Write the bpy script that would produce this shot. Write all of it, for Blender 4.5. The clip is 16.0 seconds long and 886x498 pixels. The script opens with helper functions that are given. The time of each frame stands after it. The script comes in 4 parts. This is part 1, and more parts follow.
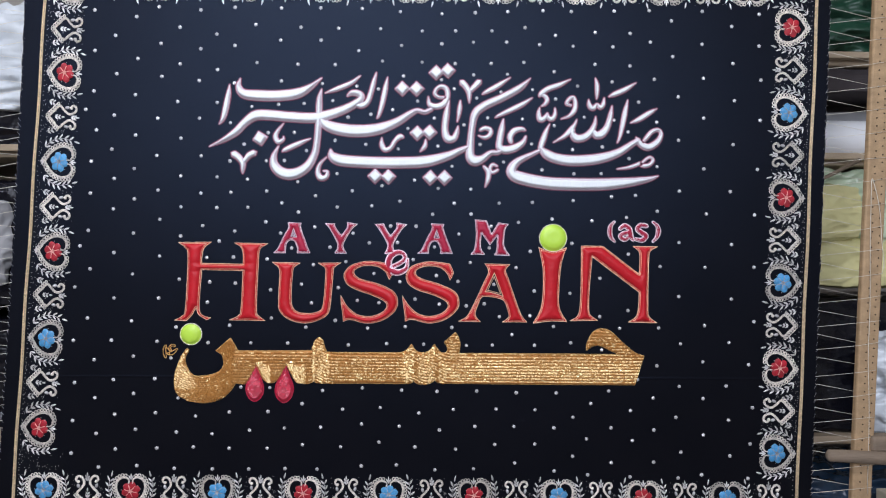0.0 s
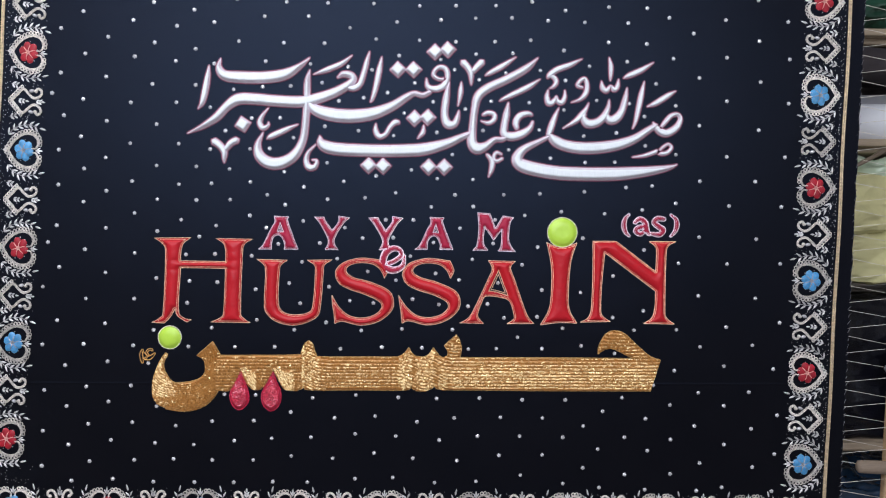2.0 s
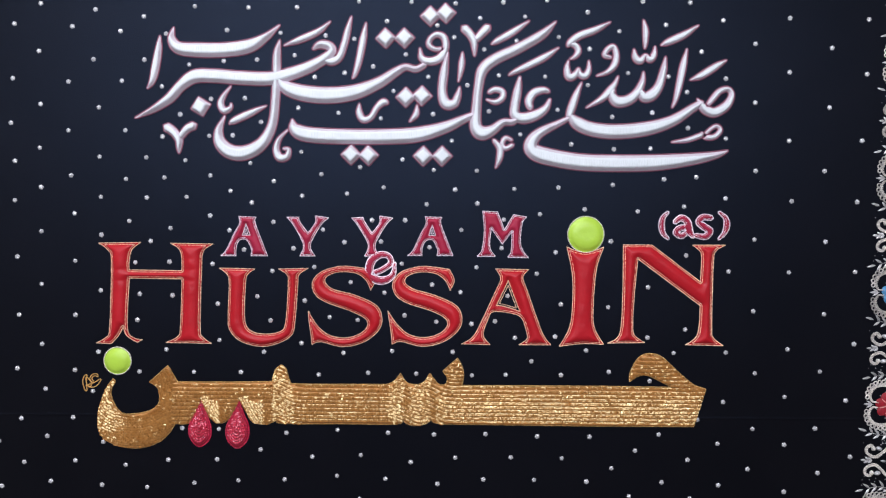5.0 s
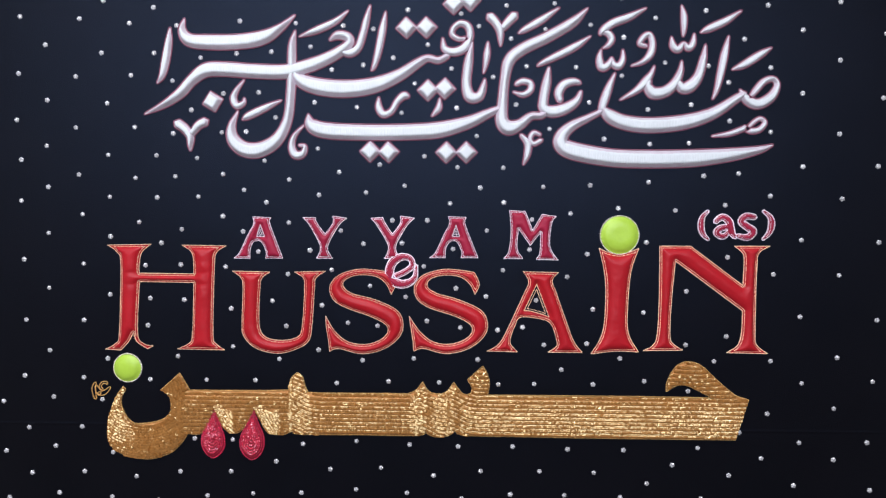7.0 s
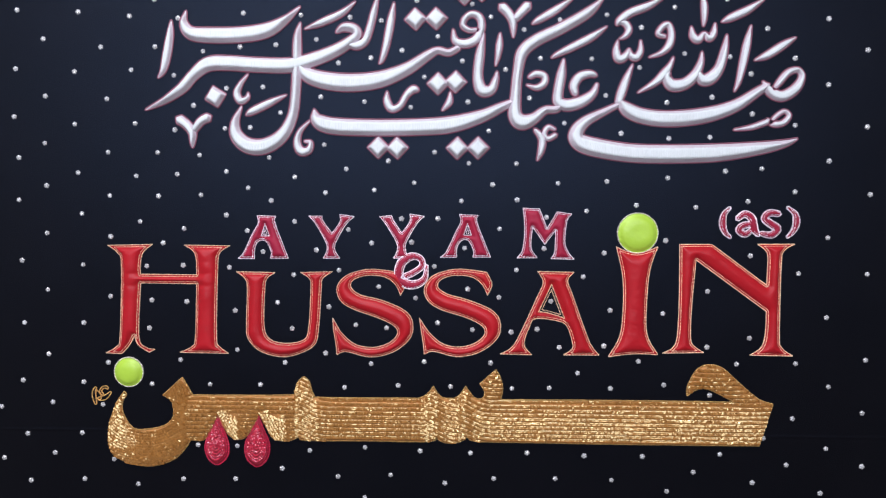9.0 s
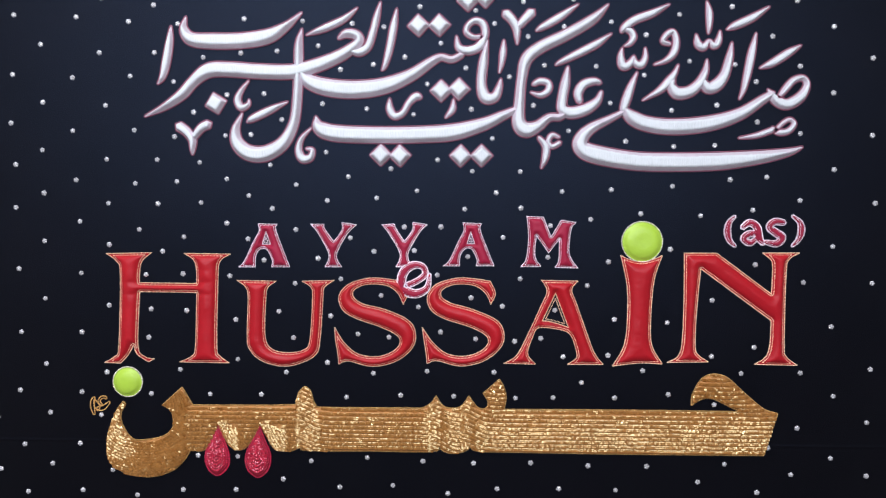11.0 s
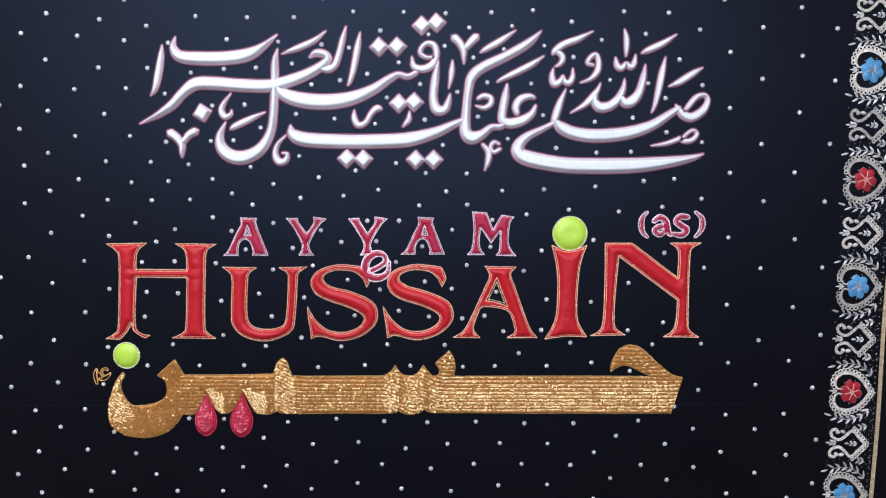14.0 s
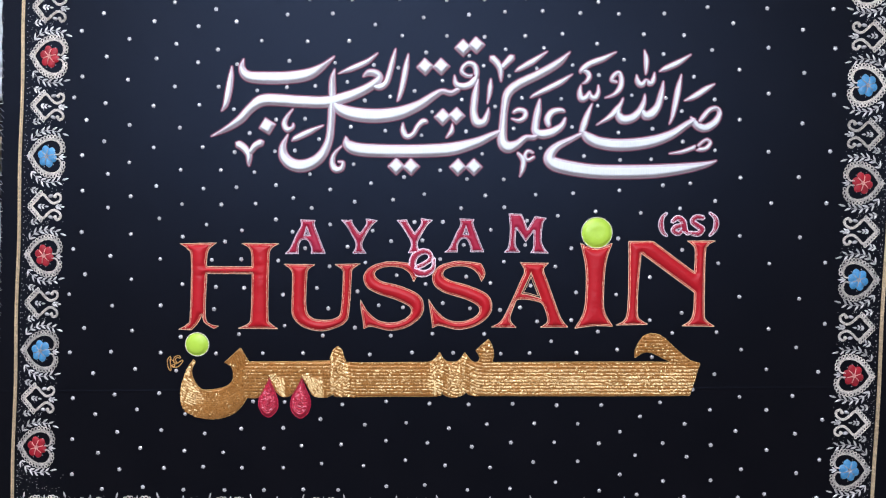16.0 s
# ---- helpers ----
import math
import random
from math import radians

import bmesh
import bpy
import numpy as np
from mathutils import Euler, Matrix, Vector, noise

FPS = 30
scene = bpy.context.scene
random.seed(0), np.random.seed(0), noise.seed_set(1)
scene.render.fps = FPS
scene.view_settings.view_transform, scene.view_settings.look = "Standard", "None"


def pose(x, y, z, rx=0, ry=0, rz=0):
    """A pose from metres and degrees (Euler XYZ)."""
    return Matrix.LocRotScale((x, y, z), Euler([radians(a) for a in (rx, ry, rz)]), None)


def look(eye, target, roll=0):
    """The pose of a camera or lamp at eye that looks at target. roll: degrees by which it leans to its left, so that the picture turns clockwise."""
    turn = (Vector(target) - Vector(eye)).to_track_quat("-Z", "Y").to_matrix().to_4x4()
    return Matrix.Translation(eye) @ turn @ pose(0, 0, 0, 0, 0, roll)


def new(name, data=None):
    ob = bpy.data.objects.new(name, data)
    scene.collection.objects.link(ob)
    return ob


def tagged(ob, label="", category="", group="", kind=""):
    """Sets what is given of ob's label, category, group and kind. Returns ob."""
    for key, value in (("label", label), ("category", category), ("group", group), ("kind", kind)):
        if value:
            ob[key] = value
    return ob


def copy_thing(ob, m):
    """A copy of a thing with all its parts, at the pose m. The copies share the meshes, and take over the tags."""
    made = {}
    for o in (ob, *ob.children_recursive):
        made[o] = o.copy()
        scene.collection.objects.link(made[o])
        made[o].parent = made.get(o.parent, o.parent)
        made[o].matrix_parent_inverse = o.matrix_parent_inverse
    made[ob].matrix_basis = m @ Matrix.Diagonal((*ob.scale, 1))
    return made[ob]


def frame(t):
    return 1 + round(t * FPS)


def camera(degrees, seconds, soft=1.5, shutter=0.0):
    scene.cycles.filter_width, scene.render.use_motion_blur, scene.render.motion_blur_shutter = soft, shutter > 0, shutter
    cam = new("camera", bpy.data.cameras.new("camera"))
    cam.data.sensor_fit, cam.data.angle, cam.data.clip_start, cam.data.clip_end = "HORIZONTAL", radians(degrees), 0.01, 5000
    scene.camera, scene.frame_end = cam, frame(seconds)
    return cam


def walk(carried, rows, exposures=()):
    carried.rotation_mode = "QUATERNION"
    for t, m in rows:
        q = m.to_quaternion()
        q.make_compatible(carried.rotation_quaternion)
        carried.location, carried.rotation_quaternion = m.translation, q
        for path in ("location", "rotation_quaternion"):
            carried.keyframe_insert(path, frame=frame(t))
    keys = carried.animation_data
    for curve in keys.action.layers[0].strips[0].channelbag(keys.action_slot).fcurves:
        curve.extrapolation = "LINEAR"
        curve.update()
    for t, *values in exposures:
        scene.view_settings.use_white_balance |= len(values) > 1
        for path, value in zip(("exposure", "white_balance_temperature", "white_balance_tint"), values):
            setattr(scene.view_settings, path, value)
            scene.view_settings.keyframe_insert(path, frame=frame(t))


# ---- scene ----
from mathutils.geometry import delaunay_2d_cdt

cam = camera(70.0, 16.0, soft=1.1)
PATH = [
    (0.0, 0.0238, -1.1978, 1.3364, 90.240, -0.432, -1.024),
    (0.5, 0.0373, -1.1886, 1.3522, 90.155, -0.446, -1.033),
    (1.0, 0.0480, -1.1806, 1.3636, 89.812, -0.440, -0.954),
    (1.5, 0.0465, -1.1525, 1.3548, 89.301, -0.374, -0.786),
    (2.0, 0.0261, -1.1024, 1.3537, 88.969, -0.339, -1.012),
    (2.5, 0.0111, -1.0532, 1.3621, 88.518, -0.341, -0.870),
    (3.0, 0.0123, -1.0146, 1.3563, 88.797, -0.286, -1.309),
    (5.5, 0.0663, -0.8955, 1.3739, 88.060, -0.080, 1.376),
    (6.0, 0.0554, -0.8795, 1.3741, 88.012, -0.057, 1.761),
    (6.5, 0.0498, -0.8692, 1.3768, 87.909, 0.016, 2.065),
    (7.0, 0.0476, -0.8637, 1.3763, 87.920, 0.029, 2.143),
    (7.5, 0.0452, -0.8594, 1.3766, 87.985, 0.073, 2.338),
    (8.0, 0.0414, -0.8530, 1.3766, 87.943, 0.128, 2.433),
    (8.5, 0.0414, -0.8443, 1.3757, 87.956, 0.162, 2.521),
    (9.0, 0.0374, -0.8335, 1.3735, 87.968, 0.233, 2.522),
    (11.5, 0.0264, -0.8261, 1.3959, 87.894, 0.159, 1.665),
    (12.0, 0.0297, -0.8510, 1.4121, 87.760, 0.004, 0.864),
    (12.5, 0.0356, -0.8714, 1.4250, 87.446, 0.049, 0.292),
    (13.0, 0.0433, -0.8957, 1.4197, 86.715, 0.098, -0.019),
    (13.5, 0.0567, -0.9353, 1.4027, 86.521, 0.144, -0.106),
    (14.0, 0.0626, -0.9631, 1.3964, 86.696, 0.161, 0.096),
    (14.5, 0.0346, -0.9946, 1.3821, 86.938, 0.211, 0.159),
    (15.0, 0.0137, -1.0342, 1.3720, 87.107, 0.285, 0.609),
    (15.5, 0.0038, -1.0570, 1.3670, 87.635, 0.332, 0.402),
    (16.0, 0.0017, -1.0718, 1.3752, 88.021, 0.379, 0.405),
]
walk(cam, [(t, pose(x, y, z, rx, ry, rz)) for t, x, y, z, rx, ry, rz in PATH],
     exposures=[(0.0, 0.03, 6400, 10), (2.0, -0.01, 6430, 10), (3.0, -0.08, 6450, 10), (5.5, -0.06, 6480, 11), (11.5, -0.06, 6480, 11), (13.0, 0.0, 6430, 11),
                (14.0, 0.1, 6360, 11), (15.5, 0.18, 6320, 11), (16.0, 0.14, 6320, 11)])

# ---- world and light ----
world = bpy.data.worlds.new("world")
scene.world = world
world.use_nodes = True
sky = world.node_tree.nodes.new("ShaderNodeTexSky")
sky.sky_type, sky.sun_disc = "NISHITA", False
sky.sun_elevation, sky.sun_rotation = radians(48), radians(160)
background = world.node_tree.nodes["Background"]
background.inputs["Strength"].default_value = 0.12
world.node_tree.links.new(sky.outputs[0], background.inputs[0])


def area_lamp(name, m, size_x, size_y, power, colour):
    data = bpy.data.lights.new(name, "AREA")
    data.shape, data.size, data.size_y, data.energy, data.color = "RECTANGLE", size_x, size_y, power, colour
    ob = new(name, data)
    ob.matrix_world = m
    return ob


# added area lamps: one at an assumed window opening behind the camera, one overhead
area_lamp("added_daylight", look((-0.22, -2.55, 2.25), (0.0, 0.0, 1.3)), 3.2, 1.0, 56, (0.85, 0.875, 1.0))
area_lamp("added_top_light", look((-0.4, -1.05, 2.72), (-0.4, -0.75, 0.0)), 1.2, 0.08, 24, (0.93, 0.94, 1.0))


# ---- materials ----
def material(name, colour, rough=0.6, metal=0.0, spread=0.12, scale=40.0, bump=0.0, bump_scale=400.0,
             sheen=0.0, sheen_tint=(1, 1, 1), coat=0.0, per_piece=0.0, stretch=(1, 1, 1), spec=0.5, spec_tint=(1, 1, 1),
             coat_ior=1.5, coat_rough=0.03, ior=1.5):
    m = bpy.data.materials.new(name)
    m.use_nodes = True
    nt = m.node_tree
    b = nt.nodes["Principled BSDF"]
    b.inputs["Roughness"].default_value, b.inputs["Metallic"].default_value = rough, metal
    b.inputs["Specular IOR Level"].default_value = spec
    b.inputs["Specular Tint"].default_value = (*spec_tint, 1)
    b.inputs["Sheen Weight"].default_value = sheen
    b.inputs["Sheen Tint"].default_value = (*sheen_tint, 1)
    b.inputs["Coat Weight"].default_value, b.inputs["Coat IOR"].default_value = coat, coat_ior
    b.inputs["Coat Roughness"].default_value, b.inputs["IOR"].default_value = coat_rough, ior
    co = nt.nodes.new("ShaderNodeTexCoord")
    mp = nt.nodes.new("ShaderNodeMapping")
    mp.inputs["Scale"].default_value = stretch
    nt.links.new(co.outputs["Object"], mp.inputs["Vector"])
    big, fine = nt.nodes.new("ShaderNodeTexNoise"), nt.nodes.new("ShaderNodeTexNoise")
    big.inputs["Scale"].default_value, big.inputs["Detail"].default_value = scale, 4
    fine.inputs["Scale"].default_value, fine.inputs["Detail"].default_value = bump_scale, 3
    nt.links.new(mp.outputs[0], big.inputs["Vector"])
    nt.links.new(mp.outputs[0], fine.inputs["Vector"])
    add = nt.nodes.new("ShaderNodeMath")
    add.operation = "MULTIPLY_ADD"
    nt.links.new(fine.outputs["Fac"], add.inputs[0])
    add.inputs[1].default_value = 0.5
    nt.links.new(big.outputs["Fac"], add.inputs[2])
    ramp = nt.nodes.new("ShaderNodeMapRange")
    ramp.inputs["From Min"].default_value, ramp.inputs["From Max"].default_value = 0.4, 1.1
    ramp.inputs["To Min"].default_value, ramp.inputs["To Max"].default_value = 1 - spread, 1 + spread
    nt.links.new(add.outputs[0], ramp.inputs["Value"])
    mul = nt.nodes.new("ShaderNodeVectorMath")
    mul.operation = "SCALE"
    mul.inputs[0].default_value = colour
    nt.links.new(ramp.outputs[0], mul.inputs["Scale"])
    last = mul.outputs[0]
    if per_piece:
        info, geo = nt.nodes.new("ShaderNodeObjectInfo"), nt.nodes.new("ShaderNodeNewGeometry")
        both = nt.nodes.new("ShaderNodeMath")
        both.operation = "ADD"
        nt.links.new(info.outputs["Random"], both.inputs[0])
        nt.links.new(geo.outputs["Random Per Island"], both.inputs[1])
        var = nt.nodes.new("ShaderNodeMapRange")
        var.inputs["From Max"].default_value = 2
        var.inputs["To Min"].default_value, var.inputs["To Max"].default_value = 1 - per_piece, 1 + per_piece
        nt.links.new(both.outputs[0], var.inputs["Value"])
        again = nt.nodes.new("ShaderNodeVectorMath")
        again.operation = "SCALE"
        nt.links.new(last, again.inputs[0])
        nt.links.new(var.outputs[0], again.inputs["Scale"])
        last = again.outputs[0]
    nt.links.new(last, b.inputs["Base Color"])
    if bump:
        bp = nt.nodes.new("ShaderNodeBump")
        bp.inputs["Strength"].default_value, bp.inputs["Distance"].default_value = 1.0, bump
        nt.links.new(fine.outputs["Fac"], bp.inputs["Height"])
        nt.links.new(bp.outputs[0], b.inputs["Normal"])
    return m


VELVET = material("black_velvet", (0.0036, 0.0029, 0.0035), 0.355, spread=0.25, scale=9, bump=0.0003, bump_scale=900,
                  sheen=0.012, sheen_tint=(0.5, 0.62, 1.0), spec=0.215, spec_tint=(0.40, 0.59, 1.0))
RED_SATIN = material("red_satin", (0.47, 0.009, 0.017), 0.42, spread=0.12, scale=25, bump=0.0006, bump_scale=60, spec=0.32)
CRIMSON = material("crimson_satin", (0.36, 0.012, 0.045), 0.48, spread=0.14, scale=40, bump=0.0004, bump_scale=120, spec=0.28)
WHITE_SATIN = material("white_satin_thread", (0.735, 0.775, 0.785), 0.52, spread=0.07, scale=60, bump=0.0007,
                       bump_scale=650, stretch=(1, 0.14, 1))
LILAC_SHADED = material("lilac_shaded_satin", (0.67, 0.60, 0.655), 0.52, spread=0.12, scale=90, bump=0.0006, bump_scale=700)
PINK_THREAD = material("dull_pink_thread", (0.25, 0.08, 0.12), 0.6, spread=0.2, bump=0.0003, bump_scale=900)
GOLD_CORD = material("gold_bead_cord", (0.90, 0.62, 0.42), 0.38, metal=0.25, spread=0.3, scale=300, per_piece=0.35)
PALE_CORD = material("pale_pink_bead_cord", (0.92, 0.80, 0.87), 0.4, metal=0.1, spread=0.3, scale=300, per_piece=0.35)
GREEN_SATIN = material("lime_green_satin", (0.46, 0.70, 0.06), 0.42, spread=0.07, scale=30, bump=0.0003, bump_scale=150, spec=0.6)
GOLD_BED = material("gold_thread_bed", (0.50, 0.22, 0.06), 0.6, metal=0.3, spread=0.3, scale=120, bump=0.0006, bump_scale=600)
SEQUIN = material("gold_sequin", (0.39, 0.152, 0.032), 0.2, spread=0.15, scale=60, per_piece=0.28,
                  ior=2.7, spec_tint=(1.0, 0.88, 0.46))
RUBY = material("ruby_sequin", (0.56, 0.012, 0.045), 0.2, spread=0.25, scale=200, per_piece=0.45, ior=2.4, spec_tint=(1.0, 0.62, 0.70))
RUBY_BEAD = material("ruby_bead", (0.52, 0.016, 0.06), 0.32, spread=0.25, scale=200, per_piece=0.4, ior=1.55)
RUBY_BED = material("ruby_bed", (0.35, 0.008, 0.03), 0.5, spread=0.2, scale=200)
PEARL = material("pearl_stone", (0.62, 0.62, 0.63), 0.2, metal=0.5, spread=0.15, scale=300, per_piece=0.2, coat=0.5)
ROSE_BEAD = material("rose_bead", (0.80, 0.42, 0.36), 0.4, spread=0.15, scale=200)
SILVER = material("silver_bullion", (0.68, 0.635, 0.58), 0.34, metal=0.4, spread=0.35, scale=220, bump=0.0006, bump_scale=800, per_piece=0.5)
SILVER_LEAF = material("silver_leaf_bead", (0.64, 0.63, 0.62), 0.3, metal=0.5, spread=0.2, scale=200, per_piece=0.42)
RED_PETAL = material("red_petal", (0.34, 0.006, 0.018), 0.5, spread=0.4, scale=120, bump=0.0006, bump_scale=700, per_piece=0.2)
BLUE_PETAL = material("blue_petal", (0.055, 0.27, 0.52), 0.3, spread=0.35, scale=260, bump=0.001, bump_scale=600, per_piece=0.25, spec=0.8)
GOLD_BRAID = material("gold_braid", (0.62, 0.49, 0.32), 0.34, metal=0.5, spread=0.3, scale=160, per_piece=0.3)
GOLD_BEAD = material("gold_bead", (0.66, 0.40, 0.14), 0.32, metal=0.55, spread=0.2, scale=160, per_piece=0.35)
PLAIN_WOOD = material("pale_worn_wood", (0.40, 0.268, 0.148), 0.7, spread=0.28, scale=7, bump=0.0008, bump_scale=60, stretch=(9, 9, 1))
HOLE_SHADE = material("peg_hole_shade", (0.03, 0.018, 0.01), 0.9)
GREY_WOOD = material("grey_worn_wood", (0.205, 0.155, 0.11), 0.75, spread=0.3, scale=9, bump=0.0008, bump_scale=70, stretch=(1, 8, 8))
SHELF_WOOD = material("shelf_wood", (0.42, 0.33, 0.23), 0.65, spread=0.2, scale=6, bump=0.0005, bump_scale=60, stretch=(1, 9, 9))
LACING = material("lacing_twine", (0.72, 0.68, 0.58), 0.8, spread=0.2, scale=200, bump=0.0003, bump_scale=1500)
GREEN_CLOTH = material("dark_green_cloth", (0.009, 0.05, 0.028), 0.45, spread=0.35, scale=8, bump=0.004, bump_scale=20, coat=0.35)
YELLOW_CLOTH = material("yellow_green_cloth", (0.70, 0.65, 0.32), 0.55, spread=0.2, scale=6, bump=0.002, bump_scale=22, coat=0.3)
MINT_PLASTIC = material("mint_plastic", (0.50, 0.60, 0.42), 0.3, spread=0.25, scale=9, bump=0.005, bump_scale=26, coat=0.6)
WHITE_ROLL = material("white_roll_cloth", (0.82, 0.83, 0.85), 0.5, spread=0.06, scale=8, bump=0.0006, bump_scale=30)
GREY_SHEET = material("grey_wrap", (0.36, 0.36, 0.37), 0.4, spread=0.15, scale=8, bump=0.002, bump_scale=25)
BLACK_WRAP = material("black_plastic_wrap", (0.005, 0.005, 0.009), 0.2, spread=0.3, scale=9, bump=0.006, bump_scale=16, coat=0.25, spec=0.25)
BLUE_WRAP = material("blue_black_plastic", (0.02, 0.045, 0.085), 0.25, spread=0.4, scale=12, bump=0.004, bump_scale=30, coat=0.5)
WHITE_PLASTIC = material("white_plastic_bag", (0.72, 0.77, 0.82), 0.28, spread=0.14, scale=9, bump=0.005, bump_scale=20, coat=0.4)
BROWN_DARK = material("dark_brown_cloth", (0.045, 0.037, 0.040), 0.8, spread=0.2, scale=10, bump=0.001, bump_scale=30)
PLASTER = material("plaster", (0.55, 0.53, 0.50), 0.9, spread=0.06, scale=3, bump=0.001, bump_scale=80)
CONCRETE = material("concrete_floor", (0.22, 0.21, 0.20), 0.8, spread=0.15, scale=4, bump=0.001, bump_scale=60)
CARTON = material("cream_carton", (0.60, 0.54, 0.42), 0.8, spread=0.08, scale=10)
WHIP = material("whip_thread", (0.24, 0.24, 0.26), 0.8)


# ---- mesh tools (banner shapes are drawn in millimetres) ----
class Build:
    """Collects vertices and faces of one mesh."""

    def __init__(self):
        self.v, self.f = [], []

    def add(self, verts, faces):
        n = len(self.v)
        self.v.extend(verts)
        self.f.extend(tuple(i + n for i in face) for face in faces)

    def tube(self, path, radius, sides=6, closed=False, flat=1.0):
        pts = [Vector(p) for p in path]
        n = len(pts)
        verts, faces = [], []
        for i, p in enumerate(pts):
            a = pts[(i - 1) % n] if closed or i else pts[0]
            b = pts[(i + 1) % n] if closed or i < n - 1 else pts[-1]
            d = (b - a).normalized() if (b - a).length > 1e-9 else Vector((1, 0, 0))
            up = Vector((0, 0, 1)) if abs(d.z) < 0.9 else Vector((0, 1, 0))
            side = d.cross(up).normalized()
            top = side.cross(d)
            r = radius(i / max(1, n - 1)) if callable(radius) else radius
            for k in range(sides):
                w = 2 * math.pi * k / sides
                verts.append(p + side * (r * math.cos(w)) + top * (r * flat * math.sin(w)))
        for i in range(n if closed else n - 1):
            j = (i + 1) % n
            for k in range(sides):
                m = (k + 1) % sides
                faces.append((i * sides + k, i * sides + m, j * sides + m, j * sides + k))
        if not closed:
            faces.append(tuple(range(sides - 1, -1, -1)))
            faces.append(tuple((n - 1) * sides + k for k in range(sides)))
        self.add(verts, faces)

    def dome(self, x, y, rx, ry, h, turn=0.0, z=0.0, seg=8, rings=2):
        """A low rounded bead on the cloth."""
        c, s = math.cos(turn), math.sin(turn)
        verts, faces = [], []
        for j in range(rings):
            w = j / rings * math.pi / 2
            for k in range(seg):
                a = 2 * math.pi * k / seg
                px, py = rx * math.cos(w) * math.cos(a), ry * math.cos(w) * math.sin(a)
                verts.append((x + c * px - s * py, y + s * px + c * py, z + h * math.sin(w)))
        verts.append((x, y, z + h))
        for j in range(rings - 1):
            for k in range(seg):
                m = (k + 1) % seg
                faces.append((j * seg + k, j * seg + m, (j + 1) * seg + m, (j + 1) * seg + k))
        for k in range(seg):
            faces.append(((rings - 1) * seg + k, (rings - 1) * seg + (k + 1) % seg, rings * seg))
        self.add(verts, faces)

    def leaf(self, x, y, turn, length=10.0, width=3.6, h=1.9):
        """A pointed leaf bead with a raised spine; x, y is its foot."""
        c, s = math.cos(turn), math.sin(turn)
        local = [(0, 0, 0), (length * .35, width / 2, 0.2), (length * .7, width * .36, 0.2), (length, 0, 0.2),
                 (length * .7, -width * .36, 0.2), (length * .35, -width / 2, 0.2), (length * .35, 0, h), (length * .7, 0, h * .85)]
        self.add([(x + c * a - s * b, y + s * a + c * b, z) for a, b, z in local],
                 [(0, 6, 1), (1, 6, 7, 2), (2, 7, 3), (3, 7, 4), (4, 7, 6, 5), (5, 6, 0)])

    def box(self, x0, y0, z0, x1, y1, z1):
        self.add([(x, y, z) for x in (x0, x1) for y in (y0, y1) for z in (z0, z1)],
                 [(0, 1, 3, 2), (4, 6, 7, 5), (0, 4, 5, 1), (2, 3, 7, 6), (0, 2, 6, 4), (1, 5, 7, 3)])

    def mesh(self, name, unit=0.001, smooth=True):
        me = bpy.data.meshes.new(name)
        me.from_pydata([tuple(c * unit for c in p) for p in self.v], [], self.f)
        if smooth:
            me.polygons.foreach_set("use_smooth", [True] * len(me.polygons))
        me.update()
        return me


def part(name, data, mat, parent=None, label="", unit=0.001, smooth=True):
    """Links one mesh under a thing or a part."""
    me = data.mesh(name, unit, smooth) if isinstance(data, Build) else data
    if mat and not me.materials:
        me.materials.append(mat)
    ob = new(name, me)
    ob.parent = parent
    return tagged(ob, label)


def bevelled(ob, width, segments=2):
    mod = ob.modifiers.new("bevel", "BEVEL")
    mod.width, mod.segments, mod.limit_method = width, segments, "ANGLE"
    return ob


def spline(points, steps=6, closed=False):
    """A smooth curve through the points (any number of columns)."""
    p = np.array(points, float)
    n = len(p)
    out = []
    for i in range(n if closed else n - 1):
        a, b = p[i], p[(i + 1) % n]
        before = p[(i - 1) % n] if closed or i else 2 * a - b
        after = p[(i + 2) % n] if closed or i < n - 2 else 2 * b - a
        for k in range(steps):
            t = k / steps
            out.append(0.5 * (2 * a + (b - before) * t + (2 * before - 5 * a + 4 * b - after) * t * t
                              + (3 * a - before - 3 * b + after) * t ** 3))
    if not closed:
        out.append(p[-1])
    return np.array(out)


def resample(p, step, closed=True):
    q = np.vstack([p, p[:1]]) if closed else p
    d = np.concatenate([[0], np.cumsum(np.linalg.norm(np.diff(q, axis=0), axis=1))])
    n = max(4, int(round(d[-1] / step)))
    s = np.linspace(0, d[-1], n, endpoint=False) if closed else np.linspace(0, d[-1], n + 1)
    return np.stack([np.interp(s, d, q[:, i]) for i in range(q.shape[1])], 1)


def outline(text):
    """A closed outline: 'x,y' is a corner, 'x,y~' a smooth point."""
    tokens = [(np.array([float(c) for c in k.rstrip("~").split(",")]), k.endswith("~")) for k in text.split()]
    n, out = len(tokens), []
    for i in range(n):
        (a, sa), (b, sb) = tokens[i], tokens[(i + 1) % n]
        if not sa and not sb:
            out.append(a)
            continue
        before = tokens[i - 1][0] if sa else a - (b - a) * 0.3
        after = tokens[(i + 2) % n][0] if sb else b + (b - a) * 0.3
        for k in range(5):
            t = k / 5
            out.append(0.5 * (2 * a + (b - before) * t + (2 * before - 5 * a + 4 * b - after) * t * t
                              + (3 * a - before - 3 * b + after) * t ** 3))
    return np.array(out)


